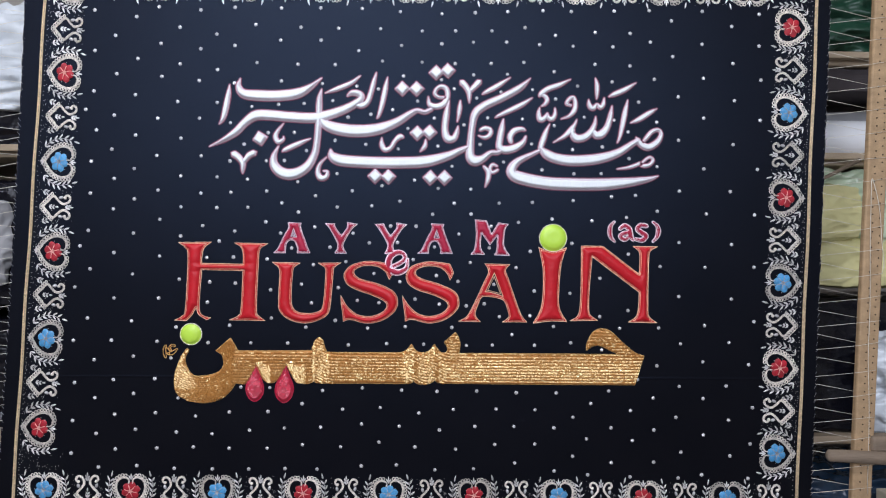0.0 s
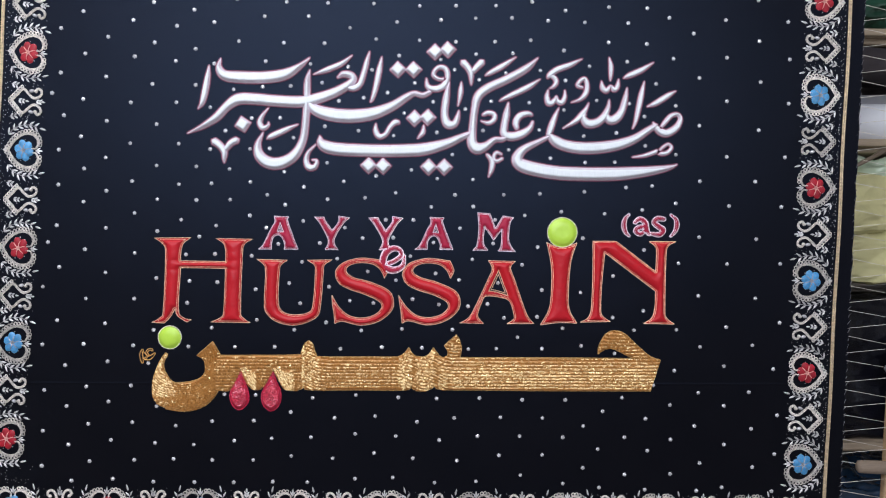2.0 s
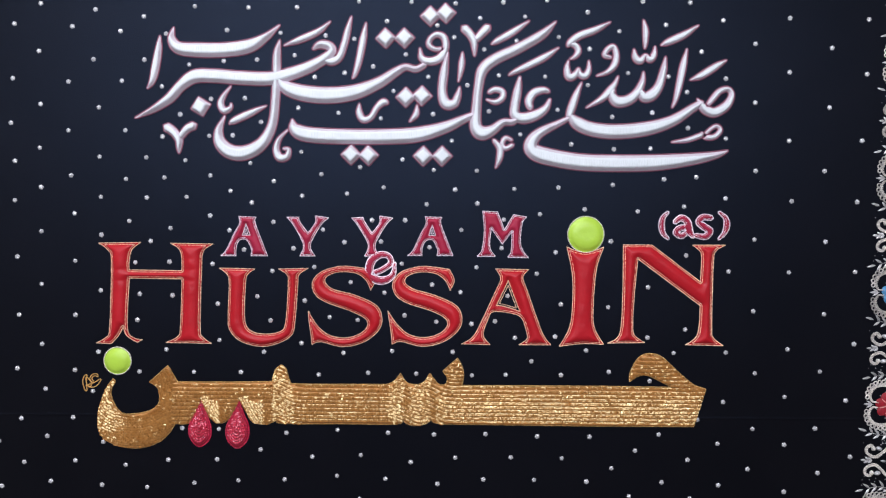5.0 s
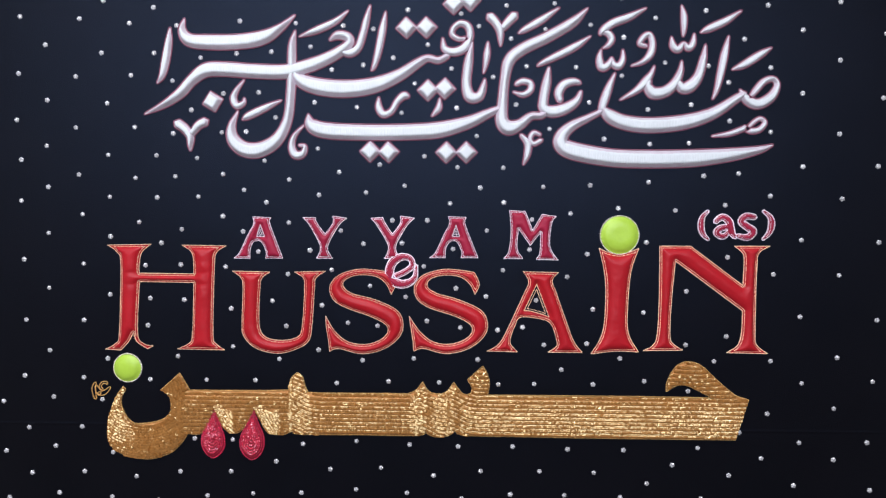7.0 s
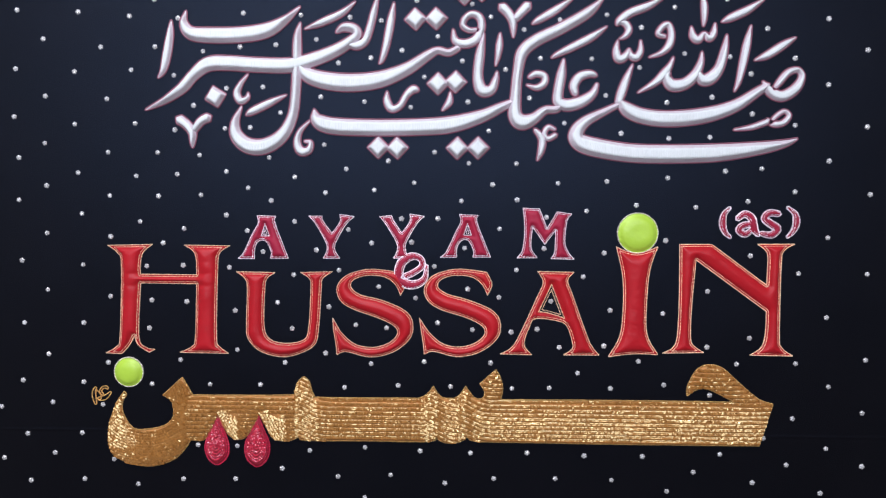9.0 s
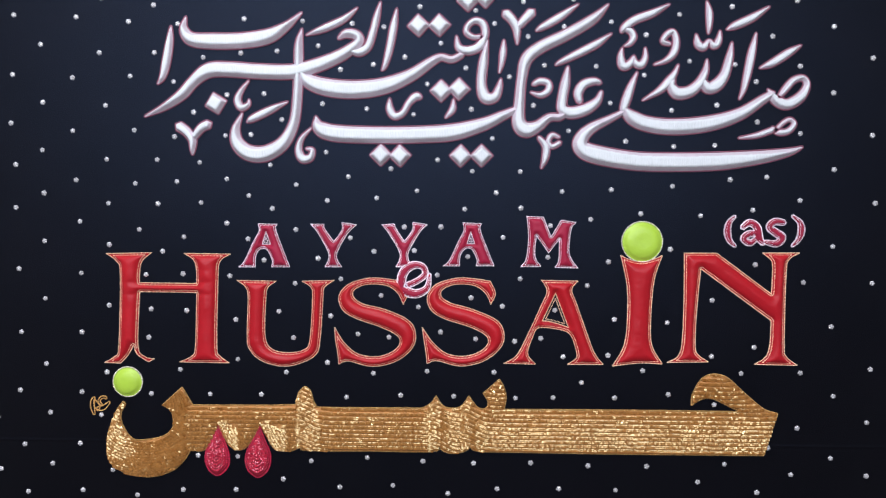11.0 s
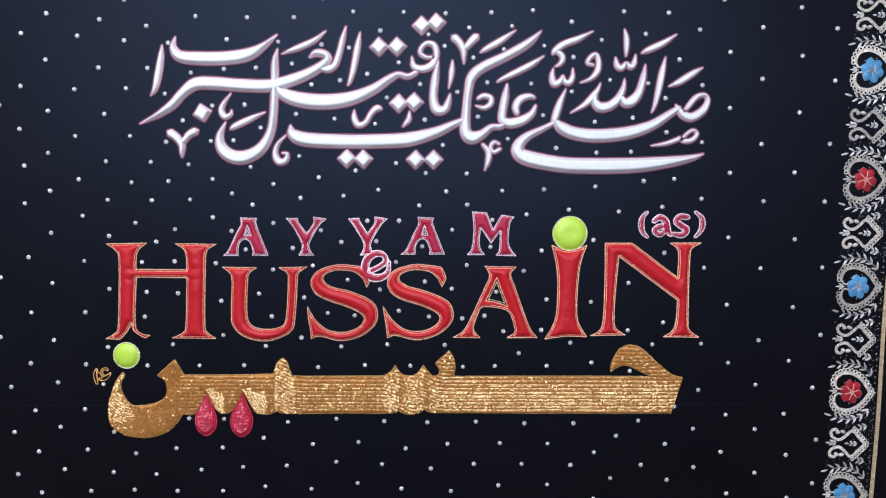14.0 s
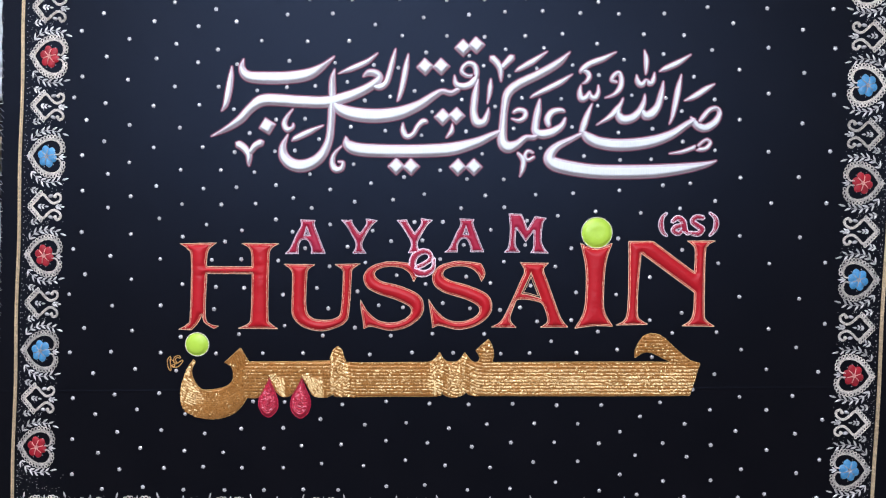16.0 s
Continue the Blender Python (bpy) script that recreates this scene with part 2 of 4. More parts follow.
def stroke_outline(text):
    """The outline of a pen stroke given as 'x,y,width' along its middle."""
    p = spline([[float(c) for c in k.split(",")] for k in text.split()], 7)
    p[:, 2] = np.maximum(p[:, 2], 1.0)
    d = np.gradient(p[:, :2], axis=0)
    d /= np.linalg.norm(d, axis=1)[:, None] + 1e-9
    nrm = np.stack([-d[:, 1], d[:, 0]], 1)
    left, right = p[:, :2] + nrm * p[:, 2:] / 2, p[:, :2] - nrm * p[:, 2:] / 2
    end = p[-1, :2] + d[-1] * p[-1, 2] * 0.4
    start = p[0, :2] - d[0] * p[0, 2] * 0.4
    return np.vstack([[start], left, [end], right[::-1]])


def inside(points, ring):
    x, y = points[:, 0][:, None], points[:, 1][:, None]
    a, b = ring, np.roll(ring, -1, axis=0)
    crosses = ((a[:, 1] > y) != (b[:, 1] > y)) & (x < (b[:, 0] - a[:, 0]) * (y - a[:, 1]) / (b[:, 1] - a[:, 1] + 1e-12) + a[:, 0])
    return crosses.sum(1) % 2 == 1


def covered(points, rings):
    hit = np.zeros(len(points), bool)
    for ring in rings:
        hit ^= inside(points, ring)
    return hit


def edge_distance(points, rings):
    best = np.full(len(points), 1e9)
    for ring in rings:
        a, b = ring, np.roll(ring, -1, axis=0)
        d = b - a
        length = (d ** 2).sum(1) + 1e-12
        for lo in range(0, len(points), 400):
            q = points[lo:lo + 400]
            t = np.clip(((q[:, None] - a) * d).sum(2) / length, 0, 1)
            best[lo:lo + 400] = np.minimum(best[lo:lo + 400], np.linalg.norm(q[:, None] - a - t[..., None] * d, axis=2).min(1))
    return best


def pad(rings, height, round_over, step=3.0, foot=0.3, flat=False, hem=0.0, pucker=0.0, bevel=None):
    """A stuffed piece of cloth: fills the rings and swells from their edges, inside a flat hem.
    bevel: a list that takes for each face whether it lies on the sloping rim."""
    rings = [resample(r, step * 0.8) for r in rings]
    lo, hi = rings[0].min(0), rings[0].max(0)
    gx, gy = np.meshgrid(np.arange(lo[0], hi[0], step), np.arange(lo[1], hi[1], step * 0.87))
    gx[1::2] += step / 2
    grid = np.stack([gx.ravel(), gy.ravel()], 1)
    grid = grid[covered(grid, rings)]
    if len(grid):
        grid = grid[edge_distance(grid, rings) > step * 0.45]
    verts, edges = [], []
    for r in rings:
        n = len(verts)
        verts += [Vector(p) for p in r]
        edges += [(n + i, n + (i + 1) % len(r)) for i in range(len(r))]
    verts += [Vector(p) for p in grid]
    from_cdt = delaunay_2d_cdt(verts, edges, [], 0, 1e-4)
    p = np.array([tuple(q) for q in from_cdt[0]])
    tri = np.array([f for f in from_cdt[2]])
    keep = covered(p[tri].mean(1), rings)
    d = np.maximum(edge_distance(p, rings) - hem, 0)
    h = foot + height * np.sqrt(np.clip(1 - (1 - np.minimum(d / round_over, 1)) ** 2, 0, 1))
    if flat:
        h = foot + height * (1 - (1 - np.minimum(d / round_over, 1)) ** 1.15)
    if pucker:
        folds = np.array([noise.noise(Vector((x * 0.035, y * 0.07, 3.0))) + 0.6 * noise.noise(Vector((x * 0.11, y * 0.16, 7.0))) for x, y in p])
        h += pucker * folds * np.minimum(d / round_over, 1)
    if bevel is not None:
        bevel.extend(bool(k) for k in d[tri[keep]].mean(1) < round_over * 0.8)
    b = Build()
    b.add([(x, y, z) for (x, y), z in zip(p, h)], [tuple(int(i) for i in t) for t in tri[keep]])
    return b


def inset(ring, d):
    """The ring moved inwards by d."""
    r = resample(ring, 1.6)
    way = np.roll(r, -2, axis=0) - np.roll(r, 2, axis=0)
    way /= np.linalg.norm(way, axis=1)[:, None] + 1e-9
    area = 0.5 * np.sum(r[:, 0] * np.roll(r[:, 1], -1) - np.roll(r[:, 0], -1) * r[:, 1])
    nrm = np.stack([-way[:, 1], way[:, 0]], 1) * (1 if area > 0 else -1)
    moved = r + nrm * d
    return moved[edge_distance(moved, [r]) > abs(d) * 0.85]


def cord(b, ring, radius, others=(), z=0.6, step=3.0):
    """A cord couched along the ring, left out where another shape covers it."""
    r = resample(ring, step)
    hid = np.zeros(len(r), bool)
    for other in others:
        hid |= inside(r, other)
    if not hid.any():
        b.tube([(x, y, z) for x, y in r], radius, 6, closed=True)
        return
    start = int(np.argmax(hid))
    run = []
    for i in range(len(r) + 1):
        j = (start + i) % len(r)
        if not hid[j] and i < len(r):
            run.append((*r[j], z))
        else:
            if len(run) > 1:
                b.tube(run, radius, 6)
            run = []


def bead_row(b, ring, size, z=0.5, gap=2.2, closed=True, others=(), long_=1.0):
    """Tiny beads sewn one after the other along a line."""
    r = resample(ring, gap, closed)
    way = np.roll(r, -1, axis=0) - np.roll(r, 1, axis=0)
    for (x, y), (p, q) in zip(r, way):
        if not any(inside(np.array([[x, y]]), o)[0] for o in others):
            k = size * random.uniform(0.88, 1.12)
            b.dome(x, y, k * long_, k, k * 1.5, math.atan2(q, p), z, 6, 2)


# ---- the room ----
def slab(name, x0, y0, z0, x1, y1, z1, mat):
    b = Build()
    b.box(x0, y0, z0, x1, y1, z1)
    return tagged(part(name, b, mat, unit=1.0, smooth=False), kind="structure")


slab("floor", -2.6, -2.75, -0.1, 2.6, 0.95, 0.0, CONCRETE)
slab("ceiling", -2.6, -2.75, 2.9, 2.6, 0.95, 3.0, PLASTER)
slab("wall_north", -2.6, 0.85, 0.0, 2.6, 0.95, 2.9, PLASTER)
slab("wall_west", -2.6, -2.65, 0.0, -2.5, 0.85, 2.9, PLASTER)
slab("wall_east", 2.5, -2.65, 0.0, 2.6, 0.85, 2.9, PLASTER)
# unseen wall, with an assumed high opening behind the added lamp
south = Build()
south.box(-2.6, -2.75, 0.0, 2.6, -2.65, 1.7)
south.box(-2.6, -2.75, 2.8, 2.6, -2.65, 2.9)
south.box(-2.6, -2.75, 1.7, -1.9, -2.65, 2.8)
south.box(1.5, -2.75, 1.7, 2.6, -2.65, 2.8)
tagged(part("wall_south", south, PLASTER, unit=1.0, smooth=False), kind="structure")

# ---- the embroidered banner ----
MIDDLE = 1.30   # height of the banner's middle above the floor


SCRIPT_STROKES = {
    'alif_a': '-359,348,2 -361,329,9 -366,302,11 -371,283,8 -378,273,2',
    'boat': '-339,360,2 -342,344,11 -332,331,17 -305,328,20 -266,328,20 -231,333,19 -206,346,11 -186,363,2',
    'long_a': '-396,231,2 -370,243,9 -346,259,14 -330,276,15 -310,290,19 -282,291,19 -243,288,19 -200,287,19 -169,294,18 -142,304,16 -122,315,14 -111,325,12 -115,333,12 -128,335,11 -138,329,4',
    'ghain': '-123,312,6 -111,311,11 -100,318,10 -93,337,9 -88,356,8 -83,375,2',
    'slant_a': '-180,334,2 -157,342,9 -130,354,8 -113,368,2',
    'alif_b': '-62,366,2 -66,344,9 -72,314,9 -78,293,6 -82,287,2',
    'lam': '-186,342,2 -190,323,10 -191,293,12 -193,254,12 -198,220,13 -213,194,17 -236,181,20 -258,182,20 -273,195,17 -275,213,11 -266,234,2',
    'sweep_a': '-190,294,6 -181,277,17 -157,267,22 -119,263,23 -80,267,21 -45,280,16 -18,297,12 -5,303,9 9,300,9 22,306,8',
    'qaf': '15,330,2 18,315,9 31,311,11 45,317,11 52,332,9 49,345,9 39,349,8 30,343,7 28,334,7 37,328,6 47,329,5',
    'comma': '-257,276,2 -267,263,6 -272,251,9 -267,241,9 -258,245,6 -257,252,2',
    'slant_b': '-206,248,2 -228,238,9 -252,227,9 -260,222,2',
    'vee_a': '-351,218,13 -341,211,12 -333,200,11 -333,187,7 -333,180,2',
    'vee_b': '-311,220,12 -321,215,11 -331,203,9',
    'hook': '-175,214,2 -188,200,6 -192,185,9 -187,174,11 -177,175,9 -174,185,6 -182,187,3',
    'ra': '-72,251,2 -72,238,9 -66,228,9 -55,232,8 -47,245,8 -38,253,10 -32,252,7',
    'tick': '11,249,2 10,237,8 5,230,6 0,225,2',
    'sweep_b': '-169,229,2 -165,215,17 -146,207,21 -96,204,21 -34,204,21 12,207,21 51,217,16 74,227,12 92,235,8',
    'ya': '55,324,2 50,298,11 47,268,12 52,251,15 64,251,12 70,264,8 72,275,2',
    'alif_c': '76,324,2 75,309,8 73,294,6 70,282,2',
    'vee_c': '78,358,12 86,350,11 92,339,10 93,326,6 93,318,2',
    'vee_d': '112,359,12 104,351,11 95,341,9',
    'slant_c': '171,368,2 149,353,9 126,340,8 117,335,2',
    'kaf': '209,367,2 190,349,12 157,330,14 123,314,15 105,299,15 99,275,12 96,244,13 95,219,17 104,209,20 119,213,14 134,224,10 148,225,9 157,232,8',
    'lam_b': '158,289,3 155,270,11 151,248,12 151,235,13 162,230,15 180,234,14 195,244,10 201,257,4',
    'ain': '199,268,6 191,270,9 178,266,11 171,255,11 173,244,8',
    'slant_d': '213,330,2 194,317,9 168,304,9 149,295,6 142,291,2',
    'dal': '114,267,6 123,271,8 133,268,8 133,259,8 123,253,7 110,257,2',
    'four_a': '121,199,5 130,187,9 129,172,8 124,159,2',
    'four_b': '148,192,6 138,187,6 133,194,6 138,202,6 147,199,4',
    'slant_e': '286,366,2 265,355,9 243,347,10 230,338,9 226,332,5',
    'curl': '229,335,5 237,333,8 241,325,8 236,317,6 229,314,2',
    'sin': '227,312,2 225,300,8 228,289,11 236,291,9 242,301,4',
    'sin_b': '242,300,3 244,292,8 251,290,9 256,299,7 256,312,2',
    'waw': '287,316,5 278,319,6 283,328,7 291,331,7 295,319,8 292,305,9 282,295,6 267,290,2',
    'sad_stem': '246,281,2 238,262,9 232,245,11 228,232,9',
    'sad': '228,236,6 239,224,17 259,215,19 293,211,20 338,215,19 375,226,15 404,244,11 417,252,9',
    'sad_b': '411,257,3 419,245,12 434,238,13 451,247,12 459,262,8 454,271,7 442,268,8 432,257,8 425,248,5',
    'base': '230,231,6 210,221,9 188,210,13 176,198,17 175,186,20 192,177,23 241,168,23 293,166,23 353,167,22 405,172,16 439,178,9 455,184,2',
    'lam_c': '365,317,2 362,298,9 356,276,12 346,263,15 335,260,14 328,269,9',
    'lam_d': '334,296,2 332,281,8 324,265,12 311,255,14 296,254,15 289,264,11 292,271,6',
    'he': '253,245,2 274,257,8 287,270,10 294,280,6 298,290,2',
    'shad_a': '333,369,2 336,354,8 336,336,6 335,328,2',
    'shad_b': '320,328,2 322,316,9 329,311,9 336,319,5 342,313,9 348,319,8 350,332,2',
    'slant_f': '411,361,2 391,348,9 369,338,9 358,333,2',
    'alif_d': '395,328,2 390,305,9 385,279,9 380,257,6 375,245,2',
    'slant_g': '451,312,2 436,303,9 415,290,9 400,284,2',
    'sad_s': '375,196,2 397,199,6 417,206,7',
    'sad_t': '417,209,4 424,203,7 436,204,7 444,213,6 438,219,5 428,213,5 420,204,4',
}
SCRIPT_DOTS = '-34,344,15 -7,344,15 -5,260,15 18,262,15 -301,247,15 -84,178,15 -59,177,15 20,176,15 47,176,15 30,375,15 52,379,15'
TALL_LETTERS = {
    'a0': ['-452,50 -391,51 -404,40~ -408,22~ -408,11 -331,10 -331,30~ -335,42~ -347,50 -285,49 -299,39~ -302,14~ -305,-73~ -301,-87~ -289,-96 -356,-95 -339,-87~ -334,-73~ -331,-2 -408,-1 -412,-73~ -403,-88~ -390,-91 -398,-95 -413,-85~ -418,-72 -425,-85~ -436,-97 -458,-96 -444,-88~ -438,-73~ -434,22~ -439,40~'],
    'a1': ['-276,14 -224,13 -235,5~ -238,-9~ -240,-57~ -233,-76~ -212,-82~ -188,-78~ -180,-64~ -176,-9~ -178,5~ -190,13 -147,14 -160,5~ -162,-9~ -166,-60~ -172,-84~ -196,-97~ -220,-100~ -247,-92~ -262,-76~ -264,-57~ -262,-9~ -265,5~'],
    'a2': ['-56,-17 -50,-3~ -58,13 -77,16~ -101,17~ -128,9~ -141,-7~ -136,-25~ -119,-36~ -85,-48~ -64,-59~ -61,-70~ -72,-81~ -93,-87~ -117,-83~ -135,-68~ -147,-48 -146,-64~ -143,-84~ -142,-97 -129,-93~ -97,-100~ -66,-93~ -44,-75~ -40,-55~ -50,-38~ -81,-24~ -109,-17~ -122,-7~ -119,3~ -101,9~ -77,7~ -63,-3~'],
    'a3': ['125,14 172,13 164,2~ 170,-16~ 189,-70~ 196,-85~ 205,-96 159,-96 170,-88~ 170,-78~ 163,-58~ 151,-51~ 122,-48~ 114,-59~ 107,-82~ 117,-96 76,-95 90,-87~ 101,-70~ 124,-20~ 132,-0~', '143,-3 160,-48 153,-45~ 136,-40~ 126,-39'],
    'a4': ['227,46 238,41~ 253,38~ 268,41~ 280,46 270,15~ 266,-31~ 267,-69~ 281,-95 251,-94~ 217,-98 232,-70~ 236,-31~ 235,8~'],
    'a5': ['308,49 349,49 419,-4 420,31~ 417,41~ 407,49 454,49 441,41~ 437,23~ 436,-68~ 439,-85~ 453,-96 399,-95 413,-85~ 418,-68~ 419,-38 329,29 324,-31~ 323,-73~ 328,-84~ 340,-92 287,-93 300,-86~ 306,-69~ 308,-15~'],
    'a6': ['59,-17 65,-3~ 58,13 38,16~ 15,17~ -12,9~ -24,-7~ -20,-24~ -3,-36~ 31,-47~ 52,-58~ 55,-69~ 44,-80~ 23,-86~ -0,-82~ -18,-67~ -31,-48 -29,-63~ -26,-83~ -25,-96 -12,-92~ 19,-99~ 50,-92~ 72,-74~ 76,-55~ 66,-38~ 35,-24~ 7,-16~ -6,-7~ -3,3~ 15,9~ 38,7~ 52,-3~'],
}
SHORT_LETTERS = {
    'b0': ['-247,89 -222,88 -224,81~ -214,53~ -206,32 -230,32 -229,41~ -236,55~ -246,55~ -251,46~ -252,32 -274,32 -266,40~ -254,65~ -246,79~', '-237,78 -231,62 -242,62'],
    'b1': ['-177,88 -160,88 -159,82~ -147,65 -136,80~ -136,90 -117,87 -128,77~ -142,53~ -143,42~ -137,32 -159,32 -154,42~ -155,53~ -168,77~'],
    'b2': ['106,97 127,96 137,70 150,92 169,89 163,81~ 160,54~ 164,40~ 172,30 142,31 147,40~ 148,68 134,50 118,73 116,46~ 124,32 98,32 105,42~ 108,69~'],
    'b3': ['-83,87 -67,88 -65,82~ -54,65 -43,80~ -43,90 -24,87 -34,77~ -48,53~ -49,42~ -44,32 -65,32 -60,42~ -61,53~ -75,77~'],
    'b4': ['23,89 47,88 45,80~ 55,53~ 63,33 40,33 41,41~ 34,55~ 25,55~ 19,46~ 18,33 -3,33 5,40~ 17,65~ 24,79~', '33,77 38,62 28,62'],
}
ROUND_STROKES = {
    'c0': '-52,7,7 -38,13,7 -27,22,7 -30,32,7 -42,34,9 -54,26,11 -58,11,11 -50,-1,11 -36,-3,10 -24,5,7 -21,22,3',
    'c1': '371,96,3 364,88,6 362,76,8 365,65,6 372,58,3',
    'c2': '444,96,3 453,88,6 455,78,8 452,67,6 444,58,3',
    'c3': '381,82,6 390,88,8 399,82,9 402,69,9 407,61,5',
    'c4': '399,75,6 388,73,8 383,67,8 391,62,7 400,69,5',
    'c5': '433,88,7 421,89,8 415,82,8 423,75,9 431,69,9 424,61,8 410,63,5',
}
GOLD_WORD = '-434,-149 -445,-165~ -456,-198~ -455,-226~ -439,-243~ -402,-251~ -370,-243~ -353,-229~ -343,-214 -325,-214~ -314,-200~ -304,-182 -297,-196~ -289,-208~ -278,-213~ -265,-207~ -248,-179 -239,-195~ -229,-211~ -209,-214~ -193,-208 -185,-213~ -98,-213~ -19,-213~ -10,-206 -4,-212~ 8,-215~ 24,-212~ 32,-206 43,-212~ 105,-213~ 259,-214~ 412,-214 429,-159 411,-153~ 388,-134~ 365,-113~ 346,-108~ 331,-115~ 320,-135~ 319,-149 331,-141~ 346,-140~ 369,-151~ 382,-157 259,-156~ 76,-156 79,-141~ 76,-127~ 70,-116 49,-135 55,-145~ 53,-154~ 42,-154~ 30,-139 20,-152~ 8,-155~ -4,-152~ -13,-139 -21,-149~ -33,-155~ -51,-155~ -161,-155~ -174,-151~ -180,-133~ -187,-127 -195,-134~ -200,-147~ -211,-152~ -339,-153 -353,-129 -380,-153 -368,-162~ -366,-181~ -377,-194~ -401,-200~ -422,-199~ -435,-181~ -437,-165~ -431,-153~'
DROPS = ['-305,-179 -298,-198~ -291,-220~ -293,-237~ -307,-248~ -320,-238~ -323,-220~ -314,-198~', '-249,-181 -243,-198~ -235,-219~ -238,-239~ -252,-250~ -266,-239~ -268,-219~ -257,-198~']
GOLD_MARK = {
    'a': '-474,-144,3 -476,-150,5 -476,-157,5 -474,-166,3',
    'b': '-473,-148,3 -470,-155,7 -468,-159,4',
    'c': '-470,-159,4 -463,-158,6 -458,-155,5 -453,-150,2.5',
    'd': '-464,-153,3 -467,-149,3 -464,-144,3 -459,-143,3 -457,-145,2.5',
}
GREEN_TOP = (254, 64, 26)
GREEN_LOW = (-427, -122, 20)


banner = tagged(new("embroidered_banner"), "black velvet banner with padded lettering and beaded floral border",
                "banner")
banner.matrix_world = pose(0, 0, MIDDLE, 90, 0, 0)


def left_edge(v):
    return -760.5 + 0.046 * (v - 36) - 1.6e-5 * (v - 36) ** 2


def right_edge(v):
    return 769 + 0.0345 * (v - 48)


TOP, BOTTOM = 620, -498
cloth = Build()
NU, NV = 60, 48
vs = sorted([BOTTOM + (TOP - BOTTOM) * j / NV for j in range(NV + 1)] + [-212, -206, -203.2, -202, -200.8, -198, -192])
for layer in (0, -1.6):
    verts = []
    for v in vs:
        a, b = left_edge(v), right_edge(v)
        for i in range(NU + 1):
            wob = 1.2 * math.sin(v / 9.0) if i in (0, NU) else 0
            crease = 0.35 if abs(v + 202) < 0.5 and layer == 0 else 0
            verts.append((a + (b - a) * i / NU + wob, v, layer + crease))
    faces = [(j * (NU + 1) + i, j * (NU + 1) + i + 1, (j + 1) * (NU + 1) + i + 1, (j + 1) * (NU + 1) + i)
             for j in range(len(vs) - 1) for i in range(NU)]
    cloth.add(verts, faces if layer == 0 else [f[::-1] for f in faces])
fabric = part("velvet_cloth", cloth, VELVET, banner, "black velvet cloth with a faint crease")

# white script: padded satin strokes with a pink edge
script_rings = {k: stroke_outline(s) for k, s in SCRIPT_STROKES.items()}
for k in SCRIPT_DOTS.split():
    u, v, r = [float(c) for c in k.split(",")]
    tilt = random.uniform(-0.06, 0.06) + (0.22 if u < -300 else 0.0)
    script_rings["dot" + k] = np.array([(u + r * math.cos(a + tilt), v + r * math.sin(a + tilt))
                                        for a in (0, math.pi / 2, math.pi, 1.5 * math.pi)])
for key, ring in script_rings.items():
    others = [r for n, r in script_rings.items() if n != key]
    width = 20 if key.startswith("dot") else max(float(t.split(",")[2]) for t in SCRIPT_STROKES[key].split())
    rim = []
    stroke = part("script_stroke", pad([ring], min(8.0, 2.0 + width * 0.32), 4.2 if key.startswith("dot") else max(2.6, width * 0.26), 1.7, flat=True, pucker=0.35, bevel=rim),
                  WHITE_SATIN, banner, "white padded satin script stroke with lilac-shaded bevels")
    # lilac rim colour holds both the pinkish edge and the bevels' painted shade
    stroke.data.materials.append(LILAC_SHADED)
    stroke.data.polygons.foreach_set("material_index", [int(k) for k in rim])
    edge = Build()
    cord(edge, inset(ring, -0.6), 0.95, others, 0.6, 2.4)
    part("edge_cord", edge, PINK_THREAD, stroke, "dull pink edging thread")

# red capitals with a twin gold cord
word_rings = []
for key, texts in TALL_LETTERS.items():
    rings = [outline(t) for t in texts]
    word_rings.append(rings)
    swell = pad(rings, 7.0, 13.0, 2.2, hem=2.6, pucker=0.8)
    if key == "a0":   # the crossbar's seams draw in both stems
        swell.v = [(x, y, z - min(z * 0.5, 1.5) * (math.exp(-((y - 12) / 3.2) ** 2) + math.exp(-((y + 4) / 3.2) ** 2))
                    * math.exp(-(max(0, abs(x + 370) - 42) / 16) ** 2)) for x, y, z in swell.v]
    letter = part("capital_letter", swell, RED_SATIN, banner, "red padded satin capital letter")
    edge = Build()
    for ring in rings:
        bead_row(edge, ring, 0.95, 0.4, 1.9)
        bead_row(edge, inset(ring, 2.7), 0.85, 1.0, 1.9)
    part("edge_cord", edge, GOLD_CORD, letter, "twin rows of tiny pale gold beads")
for key, texts in SHORT_LETTERS.items():
    rings = [outline(t) for t in texts]
    word_rings.append(rings)
    letter = part("small_letter", pad(rings, 5.0, 6.5, 2.0, hem=2.0, pucker=0.6), CRIMSON, banner, "crimson padded satin small letter")
    edge = Build()
    for ring in rings:
        bead_row(edge, ring, 1.0, 0.4, 1.9)
        bead_row(edge, inset(ring, 2.2), 0.8, 1.2, 1.8)
    part("edge_cord", edge, PALE_CORD, letter, "twin rows of tiny pale pink beads")
round_rings = {k: stroke_outline(s) for k, s in ROUND_STROKES.items()}
for key, ring in round_rings.items():
    letter = part("small_letter", pad([ring], 4.0, 4.5, 2.2, 0.8), CRIMSON, banner, "crimson padded satin small letter")
    edge = Build()
    near = [r for n, r in round_rings.items() if n != key]
    bead_row(edge, ring, 1.25, 0.9, 1.9, True, near)
    inner = inset(ring, 2.1)
    if len(inner) > 8:
        bead_row(edge, inner, 0.75, 3.2, 1.9, True, near)
    part("edge_cord", edge, PALE_CORD, letter, "tiny pale pink beads")
    word_rings.append([ring])

